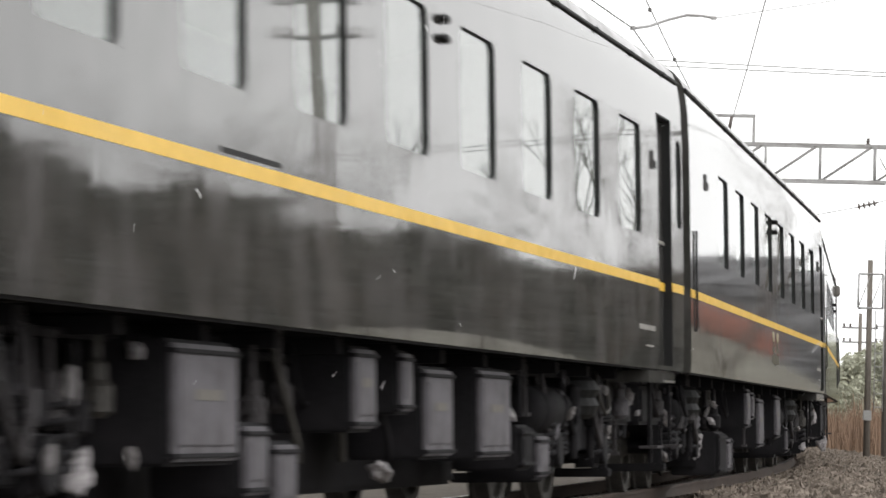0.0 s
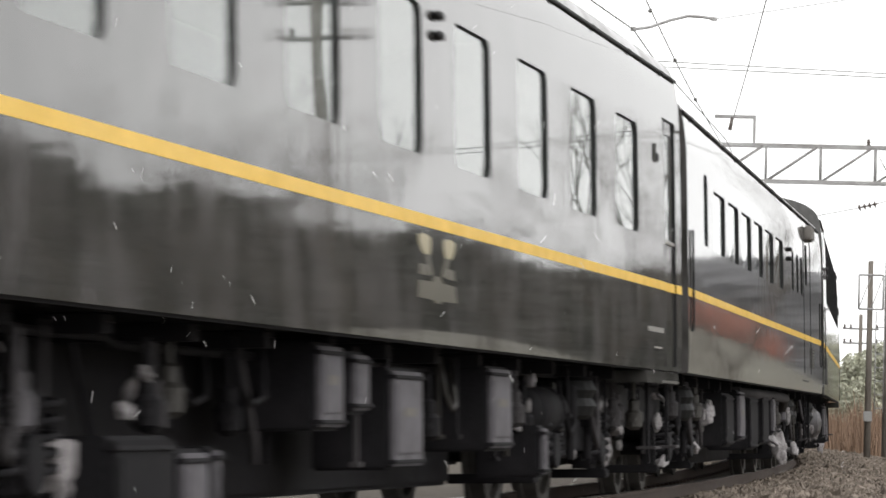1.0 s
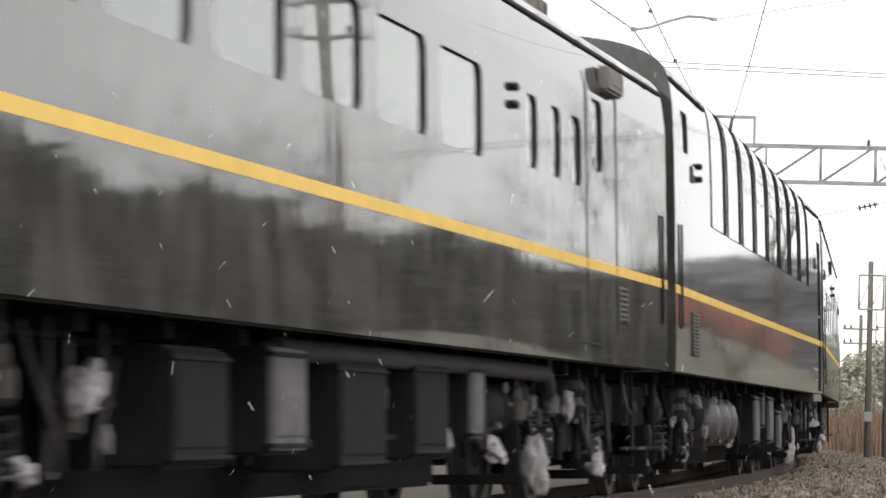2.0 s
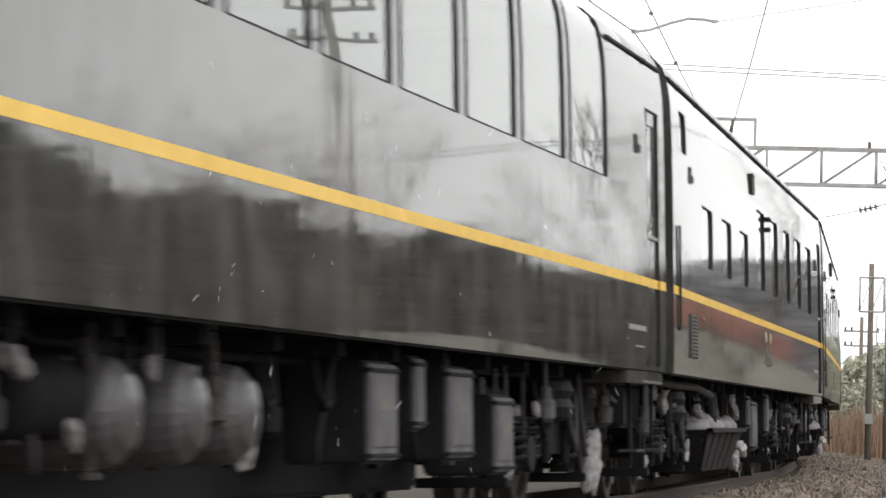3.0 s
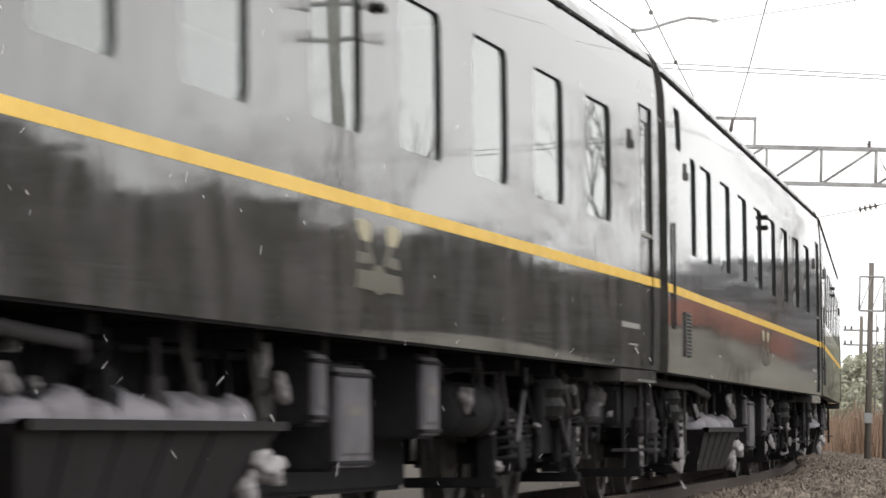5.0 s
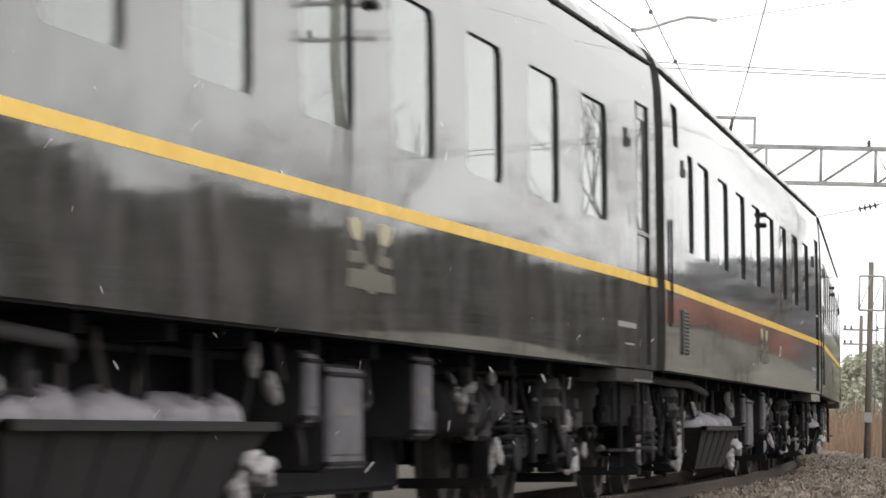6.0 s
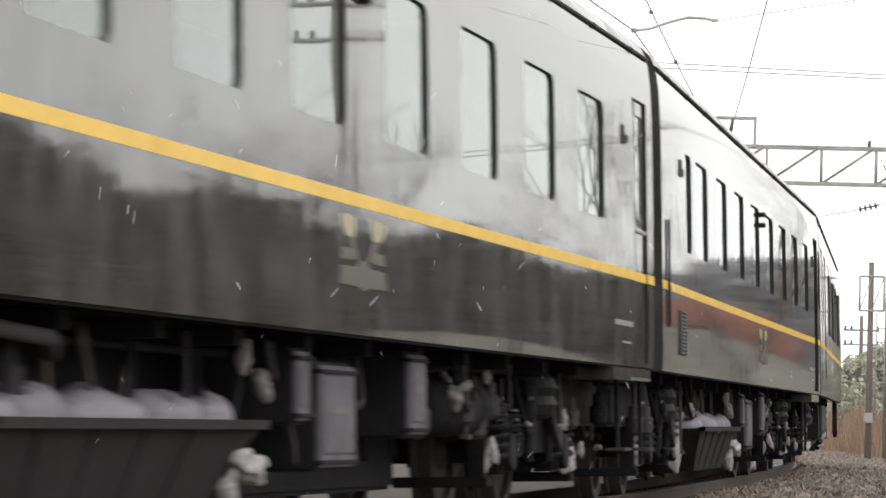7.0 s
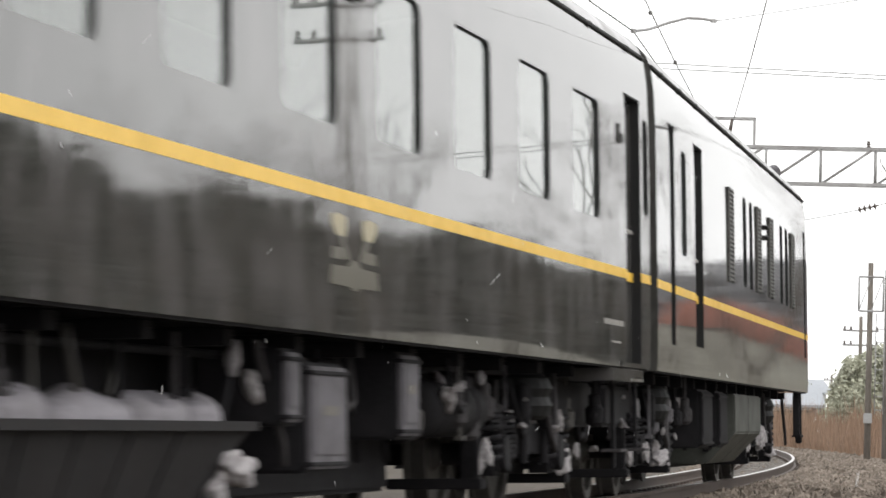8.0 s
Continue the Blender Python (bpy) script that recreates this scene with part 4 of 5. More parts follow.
SPEC_C = dict(stripe_dz=-0.005, pitch=DINER_PITCH, windows=[(1.85, 2.25, 2.23, 2.90)] + row_of(4.15, 6, 1.65, 1.28, 2.22, 2.81)
              + [(13.9, 14.3, 2.28, 2.78), (14.8, 15.2, 2.28, 2.78), (15.6, 16.05, 2.28, 2.78), (16.5, 17.0, 2.44, 2.98)],
              dots=[(13.4, 2.76)], louvres=[(17.65, 1.38, 0.38, 0.27, 7)], slits=[(15.95, 1.19, 1.205)], seams=[16.27, 17.63], bars=[(0.6, 1.45, 2.32), (19.95, 1.45, 2.32)],
              gutter=3.33, crown=3.64, roof_units=[(0.7, 0.5, 0.10), (4.4, 0.8, 0.14), (8.4, 2.7, 0.30), (12.6, 1.0, 0.14), (15.6, 2.6, 0.28)], side_boxes=[(16.9, 0.7, 3.05, 3.24)],
              cabinets=[(6.2, 1.1, 0.4, 0.95, "d"), (8.0, 0.8, 0.45, 1.0, "g"), (9.4, 1.3, 0.35, 0.95, "d"), (11.3, 1.1, 0.4, 0.98, "d"), (13.0, 0.5, 0.5, 1.0, "g")],
              pipes=[([(8.2, -1.2, 0.98), (10.8, -1.22, 0.98), (13.6, -1.22, 0.98), (15.8, -1.22, 0.97), (16.3, -1.15, 0.85)], 0.06)],
              snow=[(5.2, 0.75, 0.16), (15.8, 0.35, 0.2), (14.2, 0.45, 0.16), (18.4, 0.3, 0.15), (17.1, 0.75, 0.1), (12.6, 0.5, 0.1)], tanks=[(13.6, 1.5)])
SPEC_D = dict(stripe_dz=-0.011, windows=[(0.90, 1.52, 2.95, 3.32)], tall=[(5.3 + 1.83 * k - 1.6, 5.3 + 1.83 * k, 2.455, 3.80) for k in range(8)], dots=[(2.36, 2.92)],
              louvres=[(1.70, 1.22, 0.42, 0.38, 12)], **SLEEPER_END,
              cabinets=[(11.12, 0.8, 0.40, 0.97, "g"), (12.3, 0.34, 0.58, 1.02, "g"), (13.25, 0.85, 0.4, 0.98, "g"), (14.75, 0.7, 0.3, 0.82, "g")], drums=[6.57, 7.67, 8.6],
              tanks=[(5.6, 1.6), (14.6, 1.4)], snow=[(7.2, 0.86, 0.06), (8.75, 0.5, 0.12), (7.85, 0.84, 0.06), (5.3, 0.85, 0.10)])
SPEC_E = dict(stripe_dz=-0.006, windows=row_of(3.97, 3, 2.09, 1.14, 2.06, 2.63) + row_of()[3:] + [(0.91, 1.53, 2.95, 3.32)], dots=[(10.84, 2.94)],
              louvres=[(1.66, 1.22, 0.50, 0.38, 12), (8.68, 3.09, 0.22, 0.22, 5)], emblem=[10.36], **SLEEPER_END, **UNDER_SLEEPER)
SPEC_H = dict(stripe_dz=-0.007, windows=row_of() + [(2.25, 2.78, 2.11, 2.985), (0.93, 1.5, 2.95, 3.32)], dots=[(10.86, 2.94)],
              louvres=[(1.62, 1.22, 0.42, 0.38, 12)], emblem=[10.36], **SLEEPER_END, **UNDER_SLEEPER)
SPEC_I = dict(recess=0.075, windows=row_of() + [(2.25, 2.78, 2.11, 2.985), (20.72, 20.98, 2.25, 3.03)], dots=[(10.86, 2.94)], louvres=[(1.62, 1.22, 0.42, 0.38, 12)], emblem=[10.36],
              doors=[(19.86, 20.58, 1.10, 3.15)], boxes=[(19.58, 2.83), (1.86, 2.83)], plates=[18.8], steps=[(19.2, 20.7)], bars=[(0.68, 1.45, 2.32)], **dict(UNDER_SLEEPER, pipes=[]))
VAN_PITCH = 18.3
SPEC_VAN = dict(recess=0.06, pitch=VAN_PITCH, windows=[(8.42, 8.86, 2.05, 2.99), (9.22, 9.62, 2.05, 2.99), (13.45, 13.88, 2.05, 2.98), (14.25, 14.70, 2.05, 2.98), (2.22, 2.66, 2.08, 3.0)],
                doors=[(1.3, 1.66, 1.30, 3.15), (3.4, 4.12, 1.33, 3.14), (17.4, 17.7, 1.5, 3.10)],
                louvres=[(6.7, 2.04, 0.48, 0.93, 22), (10.1, 2.06, 0.48, 0.92, 22), (11.8, 2.06, 0.48, 0.90, 22), (15.15, 2.06, 0.48, 0.90, 22)], dots=[(11.3, 2.82)],
                roof_units=[(5.2, 4.6, 0.10), (11.0, 3.8, 0.10)], cabinets=[(5.8, 1.2, 0.42, 0.98, "d"), (7.6, 1.0, 0.42, 0.98, "d")], fuel=[(9.3, 3.3)],
                snow=[(3.0, 0.35, 0.16), (13.9, 0.5, 0.16)], tail=True)

COACHES = [
    (-4, coach("dark green sleeping coach with yellow line and tall windows", SPEC_A), 14.4),
    (-3, coach("dark green sleeping coach with gold crest, snow underneath", SPEC_B), 14.4),
    (-2, coach("dark green dining coach with low roof and air-conditioner boxes", SPEC_C, 20.0), 14.15),
    (-1, coach("dark green lounge coach with tall windows bent into roof", SPEC_D), 14.4),
    (0, coach("dark green sleeping coach with low windows and roof vent", SPEC_E), 14.4),
]
COACHES.append((1, copy_thing(COACHES[4][1], pose(0, 0, 0)), 14.4))
COACHES.append((2, coach("dark green sleeping coach with one row of windows", SPEC_H), 14.4))
COACHES.append((3, copy_thing(COACHES[6][1], pose(0, 0, 0)), 14.4))
COACHES[6][1]["rise"], COACHES[7][1]["rise"] = -0.005, 0.005
COACHES.append((4, coach("dark green sleeping coach with wide end door and crest", SPEC_I), 14.4))
COACHES.append((5, coach("dark green generator van with louvres at the train's tail", SPEC_VAN, 17.8, 12.0), 12.0))

# ---- ground, ballast and track ----
def ribbon(name, section, y_from, y_to, steps, mats, label, kind="structure", cat=""):
    """A strip swept along the track; section is (off, z) pairs from inside to outside."""
    bm = bmesh.new()
    s0, s1 = (math.asin((y - CENTRE[1]) / RADIUS) * RADIUS for y in (y_from, y_to))
    rows = []
    for k in range(steps + 1):
        s = s0 + (s1 - s0) * k / steps
        rows.append([bm.verts.new((*arc(s, o), z)) for o, z in section])
    for a, b in zip(rows, rows[1:]):
        for k in range(len(section) - 1):
            bm.faces.new((a[k], a[k + 1], b[k + 1], b[k]))
    for f in bm.faces:
        f.smooth = True
    bmesh.ops.recalc_face_normals(bm, faces=bm.faces)
    return tagged(part(name, bm, mats), label, cat, kind=kind)


def sheet():
    """Open ground to the horizon, finer near the line."""
    bm = bmesh.new()
    edge = sorted({-3000, -1500, -700, -400, -250, -150, -100, -70, -50, -35, -25, -18, -12, -8, -4, 0, 4, 8, 12, 16, 20, 25, 30, 36, 42, 50, 60, 75, 95, 120, 160, 220, 300, 420, 700, 1500, 3000})
    ys = sorted({-3000, -1200, -400, -150, *range(-60, 300, 12), 330, 380, 450, 600, 900, 1500, 3000})
    V = {}
    for i, x in enumerate(edge):
        for j, y in enumerate(ys):
            r = math.hypot(x - CENTRE[0], y - CENTRE[1]) - RADIUS
            z = -0.75
            if r > 12:
                z += min(1.2, (r - 12) * 0.05) + 0.15 * noise.noise(Vector((x * 0.06, y * 0.06, 0)))
            V[i, j] = bm.verts.new((x, y, z))
    for i in range(len(edge) - 1):
        for j in range(len(ys) - 1):
            bm.faces.new((V[i, j], V[i + 1, j], V[i + 1, j + 1], V[i, j + 1])).smooth = True
    return tagged(part("ground", bm, SOIL), "brown winter ground with dead grass", kind="structure")


sheet()
CS = 2 * LIFT
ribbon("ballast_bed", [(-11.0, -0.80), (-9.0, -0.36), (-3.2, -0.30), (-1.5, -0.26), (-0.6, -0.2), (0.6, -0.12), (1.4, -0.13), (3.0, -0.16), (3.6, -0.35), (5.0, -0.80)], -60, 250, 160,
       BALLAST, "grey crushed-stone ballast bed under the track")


def rail_section(off, z):
    half, head, foot = 0.0325, 0.04, 0.064
    return [(off - foot, z - 0.153), (off - foot, z - 0.14), (off - 0.012, z - 0.12), (off - 0.010, z - head), (off - half, z - head + 0.005), (off - half, z - 0.006), (off - half + 0.006, z),
            (off + half - 0.006, z), (off + half, z - 0.006), (off + half, z - head + 0.005), (off + 0.010, z - head), (off + 0.012, z - 0.12), (off + foot, z - 0.14), (off + foot, z - 0.153)]


for off, z in ((-0.566, 0.0), (0.566, CS)):
    rail = ribbon("rail", rail_section(off, z), -60, 250, 260, [RUST, STEEL], "rusty steel rail with a polished head", kind="", cat="rail")
    tagged(rail, group="rails of the track")
    for f in rail.data.polygons:
        if f.normal.z > 0.8 and f.center.z > z - 0.01:
            f.material_index = 1
        f.use_smooth = False

def sleeper_mesh():
    bm = bmesh.new()
    box(bm, -0.11, 0.11, -1.0, 1.0, -0.17, 0.0, 0.02)
    for y in (-0.566, 0.566):
        for s in (-1, 1):
            box(bm, -0.06, 0.06, y + s * 0.095 - 0.03, y + s * 0.095 + 0.03, 0.0, 0.035, 0.006, 1)
    return bm


SLEEPER_DATA = None


def sleepers():
    """Concrete sleepers with rail clips, square to the arc, tilted with the cant."""
    global SLEEPER_DATA
    s = math.asin((20 - CENTRE[1]) / RADIUS) * RADIUS
    end = math.asin((118 - CENTRE[1]) / RADIUS) * RADIUS
    while s < end:
        p = arc(s)
        if SLEEPER_DATA is None:
            o = part("sleeper", sleeper_mesh(), [CONCRETE, RUST])
            SLEEPER_DATA = o.data
        else:
            o = new("sleeper", SLEEPER_DATA)
        o.matrix_basis = pose(p.x, p.y, LIFT - 0.155, -CANT, 0, math.degrees(s / RADIUS) + 90)
        tagged(o, "grey concrete sleeper bedded in ballast", "sleeper", "sleepers of the track")
        s += 0.62


sleepers()


def stones(name, n, y0, y1, o0, o1, zf, size, seed, label):
    """Crushed stones: squashed and turned octahedra with cut tips, in one mesh."""
    r = np.random.RandomState(seed)
    base = np.array([(1, 0, 0), (-1, 0, 0), (0, 1, 0), (0, -1, 0), (0, 0, 1), (0, 0, -1)], float)
    tri = np.array([(0, 2, 4), (2, 1, 4), (1, 3, 4), (3, 0, 4), (2, 0, 5), (1, 2, 5), (3, 1, 5), (0, 3, 5)])
    y = y0 + (y1 - y0) * r.rand(n)
    o = o0 + (o1 - o0) * r.rand(n)
    a = np.arcsin((y - CENTRE[1]) / RADIUS)
    c = np.stack([CENTRE[0] + (RADIUS + o) * np.cos(a), CENTRE[1] + (RADIUS + o) * np.sin(a), np.interp(o, *zf) + r.rand(n) * 0.03], 1)
    sc = size * (0.6 + 0.9 * r.rand(n, 1, 1)) * (0.6 + 0.6 * r.rand(n, 1, 3))
    q = r.randn(n, 4)
    q /= np.linalg.norm(q, axis=1, keepdims=True)
    w, x, yy, z = q.T
    rot = np.stack([1 - 2 * (yy * yy + z * z), 2 * (x * yy - z * w), 2 * (x * z + yy * w), 2 * (x * yy + z * w), 1 - 2 * (x * x + z * z), 2 * (yy * z - x * w),
                    2 * (x * z - yy * w), 2 * (yy * z + x * w), 1 - 2 * (x * x + yy * yy)], 1).reshape(n, 3, 3)
    pts = (base[None] + 0.25 * r.randn(n, 6, 3)) * sc
    pts = np.einsum("nij,nkj->nki", rot, pts) + c[:, None]
    me = bpy.data.meshes.new(name)
    me.from_pydata(pts.reshape(-1, 3).tolist(), [], (tri[None] + 6 * np.arange(n)[:, None, None]).reshape(-1, 3).tolist())
    me.materials.append(GRAVEL)
    return tagged(new(name, me), label, kind="stuff")


ZF = ([-3.2, -1.5, -0.6, 0.6, 1.4, 3.0, 3.6, 5.0], [-0.30, -0.26, -0.2, -0.12, -0.13, -0.16, -0.35, -0.80])
stones("ballast_stones", 40000, 38, 92, 0.75, 3.9, ZF, 0.052, 3, "loose grey-brown crushed ballast stones")
stones("ballast_stones", 14000, 30, 110, -1.6, 0.75, ([-3, -1.5, 0.75, 3], [-0.30, -0.27, -0.17, -0.15]), 0.04, 4, "crushed ballast stones between the rails")
stones("ballast_stones", 9000, 92, 125, 0.75, 3.9, ZF, 0.055, 5, "loose grey-brown crushed ballast stones far along the line")


# ---- line-side structures ----
def truss_portal(y, beam_z=6.75, depth=0.90):
    """A steel portal over the track: two posts, a truss beam and a raised feeder bracket."""
    a = math.asin((y - CENTRE[1]) / RADIUS)
    root = tagged(new("catenary_portal"), "grey steel truss portal across the railway track", "catenary portal")
    root.matrix_basis = pose(*on_track(y), 0, 0, math.degrees(a))
    for z in (beam_z, beam_z + depth):
        for yy in (-0.3, 0.3):
            bm = bmesh.new()
            box(bm, -9.0, 3.1, yy - 0.035, yy + 0.035, z - 0.035, z + 0.035)
            part("chord", bm, GALV, root)
    for k in range(9):
        x0 = 1.43 + 1.37 * (k - 7)
        for yy in (-0.3, 0.3):
            bm = bmesh.new()
            tube(bm, (x0, yy, beam_z), (x0, yy, beam_z + depth), 0.026, seg=6)
            part("strut", bm, GALV, root)
            bm = bmesh.new()
            tube(bm, (x0, yy, beam_z), (x0 + 1.3, yy, beam_z + depth), 0.026, seg=6)
            part("brace", bm, GALV, root)
    for x in (-8.8, 3.20):
        bm = bmesh.new()
        tube(bm, (x, 0, -1.0), (x, 0, beam_z + depth + 0.25), 0.10, 0.09, 14)
        part("post", bm, CONCRETE, root, "weathered concrete post")
    bm = bmesh.new()
    bx, top = -0.25, beam_z + depth + 0.71
    for yy in (-0.22, 0.22):
        box(bm, bx - 0.03, bx + 0.03, yy - 0.025, yy + 0.025, beam_z + depth, top)
        box(bm, bx - 1.0, bx + 0.03, yy - 0.025, yy + 0.025, top - 0.025, top + 0.025)
    box(bm, bx - 1.0, bx - 0.94, -0.22, 0.22, top - 0.03, top + 0.03)
    part("feeder_bracket", bm, GALV, root)
    bm = bmesh.new()
    tube(bm, (bx - 0.56, -0.2, top - 0.02), (bx - 0.62, -0.25, top - 0.36), 0.04, 0.05, 10)
    part("insulator", bm, CERAMIC, root)
    for x, zz in ((2.62, depth + 0.02),):
        bm = bmesh.new()
        lathe(bm, [(0.03, 0), (0.06, 0.03), (0.03, 0.06), (0.06, 0.1), (0.03, 0.13), (0.05, 0.17)], 10, "z", (x, 0, beam_z + zz + 0.02))
        part("insulator", bm, CERAMIC, root)
    return root


PORTAL_Y = 92.0
truss_portal(PORTAL_Y)


def utility_pole(x, y, height, arms, label, frame_at=None, ladder=False, r=0.15):
    root = tagged(new("utility_pole"), label, "utility pole")
    root.location = (x, y, -0.8)
    bm = bmesh.new()
    tube(bm, (0, 0, 0), (0, 0, height + 0.8), r, r * 0.72, 14)
    part("shaft", bm, POLE, root)
    for z, half, turn in arms:
        bm = bmesh.new()
        d = Vector((math.cos(radians(turn)), math.sin(radians(turn)), 0))
        tube(bm, (-d.x * half, -d.y * half, z + 0.8), (d.x * half, d.y * half, z + 0.8), 0.05, seg=8)
        part("crossarm", bm, GALV, root)
        for k in (-0.9, -0.55, 0.55, 0.9):
            bm = bmesh.new()
            lathe(bm, [(0.03, 0), (0.07, 0.03), (0.035, 0.07), (0.07, 0.11), (0.03, 0.17)], 8, "z", (d.x * half * k, d.y * half * k, z + 0.84))
            part("insulator", bm, CERAMIC, root)
    if frame_at:
        z0, z1, w = frame_at
        bm = bmesh.new()
        for x0, x1, a, b in ((-w, w, z0, z0), (-w, w, z1, z1), (-w, -w, z0, z1), (w, w, z0, z1)):
            tube(bm, (x0, -0.18, a + 0.8), (x1, -0.18, b + 0.8), 0.025, seg=6)
        tube(bm, (-w, -0.18, z0 + 0.8), (0, -0.18, z1 + 0.8), 0.012, seg=5)
        tube(bm, (0, -0.18, z0 + 0.8), (w, -0.18, z1 + 0.8), 0.012, seg=5)
        part("service_frame", bm, GALV, root)
    if ladder:
        bm = bmesh.new()
        for dx in (0.14, 0.34):
            tube(bm, (dx, -0.1, 1.8), (dx, -0.1, height - 0.4), 0.014, seg=5)
        k = 1.9
        while k < height - 0.5:
            tube(bm, (0.14, -0.1, k), (0.34, -0.1, k), 0.012, seg=5)
            k += 0.32
        part("ladder", bm, GALV, root)
    return root


utility_pole(10.18, 87.0, 4.59, [], "dark pole with a service frame and ladder beside the track", (3.44, 4.25, 0.29), True, 0.085)
bm = bmesh.new()
box(bm, -0.10, 0.10, -0.05, 0.05, 0, 0.24, 0.012)
notice = tagged(part("notice_box", bm, GALV), "small pale grey box fixed to the pole", "box")
notice.location = (10.16, 86.85, 0.78)
utility_pole(20.4, 178.0, 6.0, [(5.3, 0.9, 10), (4.6, 0.9, 10)], "dark utility pole with crossarms beyond the reeds", r=0.12)
utility_pole(31.0, 290.0, 4.6, [(4.2, 0.6, 10)], "far dark utility pole with a crossarm", r=0.12)
utility_pole(15.6, 75.0, 8.6, [(7.55, 1.9, -25)], "dark utility pole with a long crossarm beside the line", r=0.16)
utility_pole(21.5, 66.0, 10.5, [(9.6, 0.9, -30), (8.9, 0.9, -30)], "tall dark utility pole with two crossarms", r=0.16)


def wire(name, pts, r, label, mat=None, balls=()):
    bm = bmesh.new()
    pipe(bm, pts, r, 6)
    ob = tagged(part(name, bm, mat or WIRE), label, "overhead wire")
    for b in balls:
        q = bmesh.new()
        bmesh.ops.create_uvsphere(q, u_segments=10, v_segments=8, radius=r * 3.4)
        s = part("clamp", q, WIRE, ob)
        s.location = b
    return ob




# contact wire and messenger, hung over the track's middle
contact = [on_track(y, -0.2, z) for y, z in ((-10, 5.0), (10, 5.0), (25, 5.0), (37, 4.95), (40.58, 5.05), (43, 4.94), (55, 4.95), (75, 5.0), (92, 5.05), (120, 5.0), (160, 5.0), (220, 5.0))]
wire("contact_wire", contact, 0.008, "thin dark contact wire over the track")
mess = [on_track(y, -0.4, z) for y, z in ((-10, 7.6), (10, 7.2), (25, 6.65), (43.65, 5.74), (47.64, 5.41), (51.16, 5.21), (57.1, 5.07), (75, 5.5), (92, 6.6), (120, 5.9), (160, 5.6))]
wire("messenger_wire", mess, 0.008, "dark messenger wire with small clamps", balls=[on_track(y, -0.4, z) for y, z in ((44.21, 5.67), (47.64, 5.41), (51.16, 5.21))])
wire("feeder_wire", [(0.4, -5, 7.9), (2.1, 25, 7.4), (4.0, 45, 7.68), (5.39, 62, 7.92), (6.26, 76, 8.11), (7.18, 92, 8.15)], 0.011, "thin feeder wire up to the portal bracket")
for dz in (0.0, 0.22):
    wire("far_wire", [(-10, 150, 15.62 - dz), (8.3, 150, 15.36 - dz), (18.0, 150, 15.09 - 0.75 * dz), (60, 150, 14.32 - dz)], 0.021, "thin power line crossing far above the track")
wire("tie_wire", [(11.1, 91, 6.29), (10.32, 91, 6.08), (9.06, 91, 5.81), (7.3, 91.6, 5.5)], 0.010, "thin tie wire with ribbed insulator")


def pull_off():
    """A curved steady arm that pulls the contact wire outwards, with its clamp and stay wire."""
    root = tagged(new("steady_arm"), "curved grey steady arm pulling the contact wire", "steady arm")
    a = on_track(40.58, -0.2, 5.05)
    root.location = a
    bm = bmesh.new()
    pipe(bm, [(0, 0, 0), (0.18, 0, 0.03), (0.40, 0, 0.11), (0.60, 0, 0.165), (0.78, 0, 0.16), (0.90, 0, 0.14)], 0.016, 8)
    part("arm", bm, GALV, root)
    bm = bmesh.new()
    box(bm, -0.03, 0.03, -0.03, 0.03, -0.02, 0.03, 0.006)
    box(bm, 0.86, 0.93, -0.02, 0.02, 0.12, 0.16, 0.006)
    part("clamp", bm, GALV, root)
    bm = bmesh.new()
    pipe(bm, [(0.92, 0, 0.14), (2.4, 0, 0.40), (5.5, 0, 0.95)], 0.004, 5)
    part("stay_wire", bm, WIRE, root)


pull_off()
bm = bmesh.new()
for k in range(4):
    lathe(bm, [(0.02, k * 0.13), (0.09, k * 0.13 + 0.03), (0.09, k * 0.13 + 0.045), (0.02, k * 0.13 + 0.07), (0.02, k * 0.13 + 0.13)], 12, "x")
ins = tagged(part("ribbed_insulator", bm, CERAMIC), "dark ribbed insulator on a tie wire", "insulator")
ins.matrix_basis = pose(10.3, 91.0, 6.08, 0, -14, 0)


# ---- house, reeds, scrub and trees ----
def house(x, y, w, d, h, label, turn=0):
    root = tagged(new("house"), label, "house")
    root.matrix_basis = pose(x, y, -0.6, 0, 0, turn)
    bm = bmesh.new()
    box(bm, -w / 2, w / 2, -d / 2, d / 2, 0, h, 0.01)
    part("wall", bm, PLASTER, root)
    bm = bmesh.new()
    a = [bm.verts.new((x_, y_, z_)) for x_ in (-w / 2 - 0.4, w / 2 + 0.4) for y_, z_ in ((-d / 2 - 0.4, h - 0.05), (0, h + d * 0.22), (d / 2 + 0.4, h - 0.05), (d / 2 + 0.4, h - 0.2), (0, h + d * 0.22 - 0.16), (-d / 2 - 0.4, h - 0.2))]
    for k in range(6):
        bm.faces.new((a[k], a[(k + 1) % 6], a[6 + (k + 1) % 6], a[6 + k]))
    bm.faces.new(a[:6][::-1])
    bm.faces.new(a[6:])
    bmesh.ops.recalc_face_normals(bm, faces=bm.faces)
    part("roof", bm, TILE, root, "blue-grey sheet roof")
    for k in (-0.25, 0.25):
        bm = bmesh.new()
        box(bm, w * k - 0.6, w * k + 0.6, -d / 2 - 0.04, -d / 2 + 0.02, h * 0.4, h * 0.4 + 1.1, 0.01)
        win = part("window", bm, GALV, root)
        bm = bmesh.new()
        box(bm, w * k - 0.54, w * k + 0.54, -d / 2 - 0.05, -d / 2 - 0.042, h * 0.4 + 0.06, h * 0.4 + 1.04)
        part("pane", bm, GLASS, win)
    return root


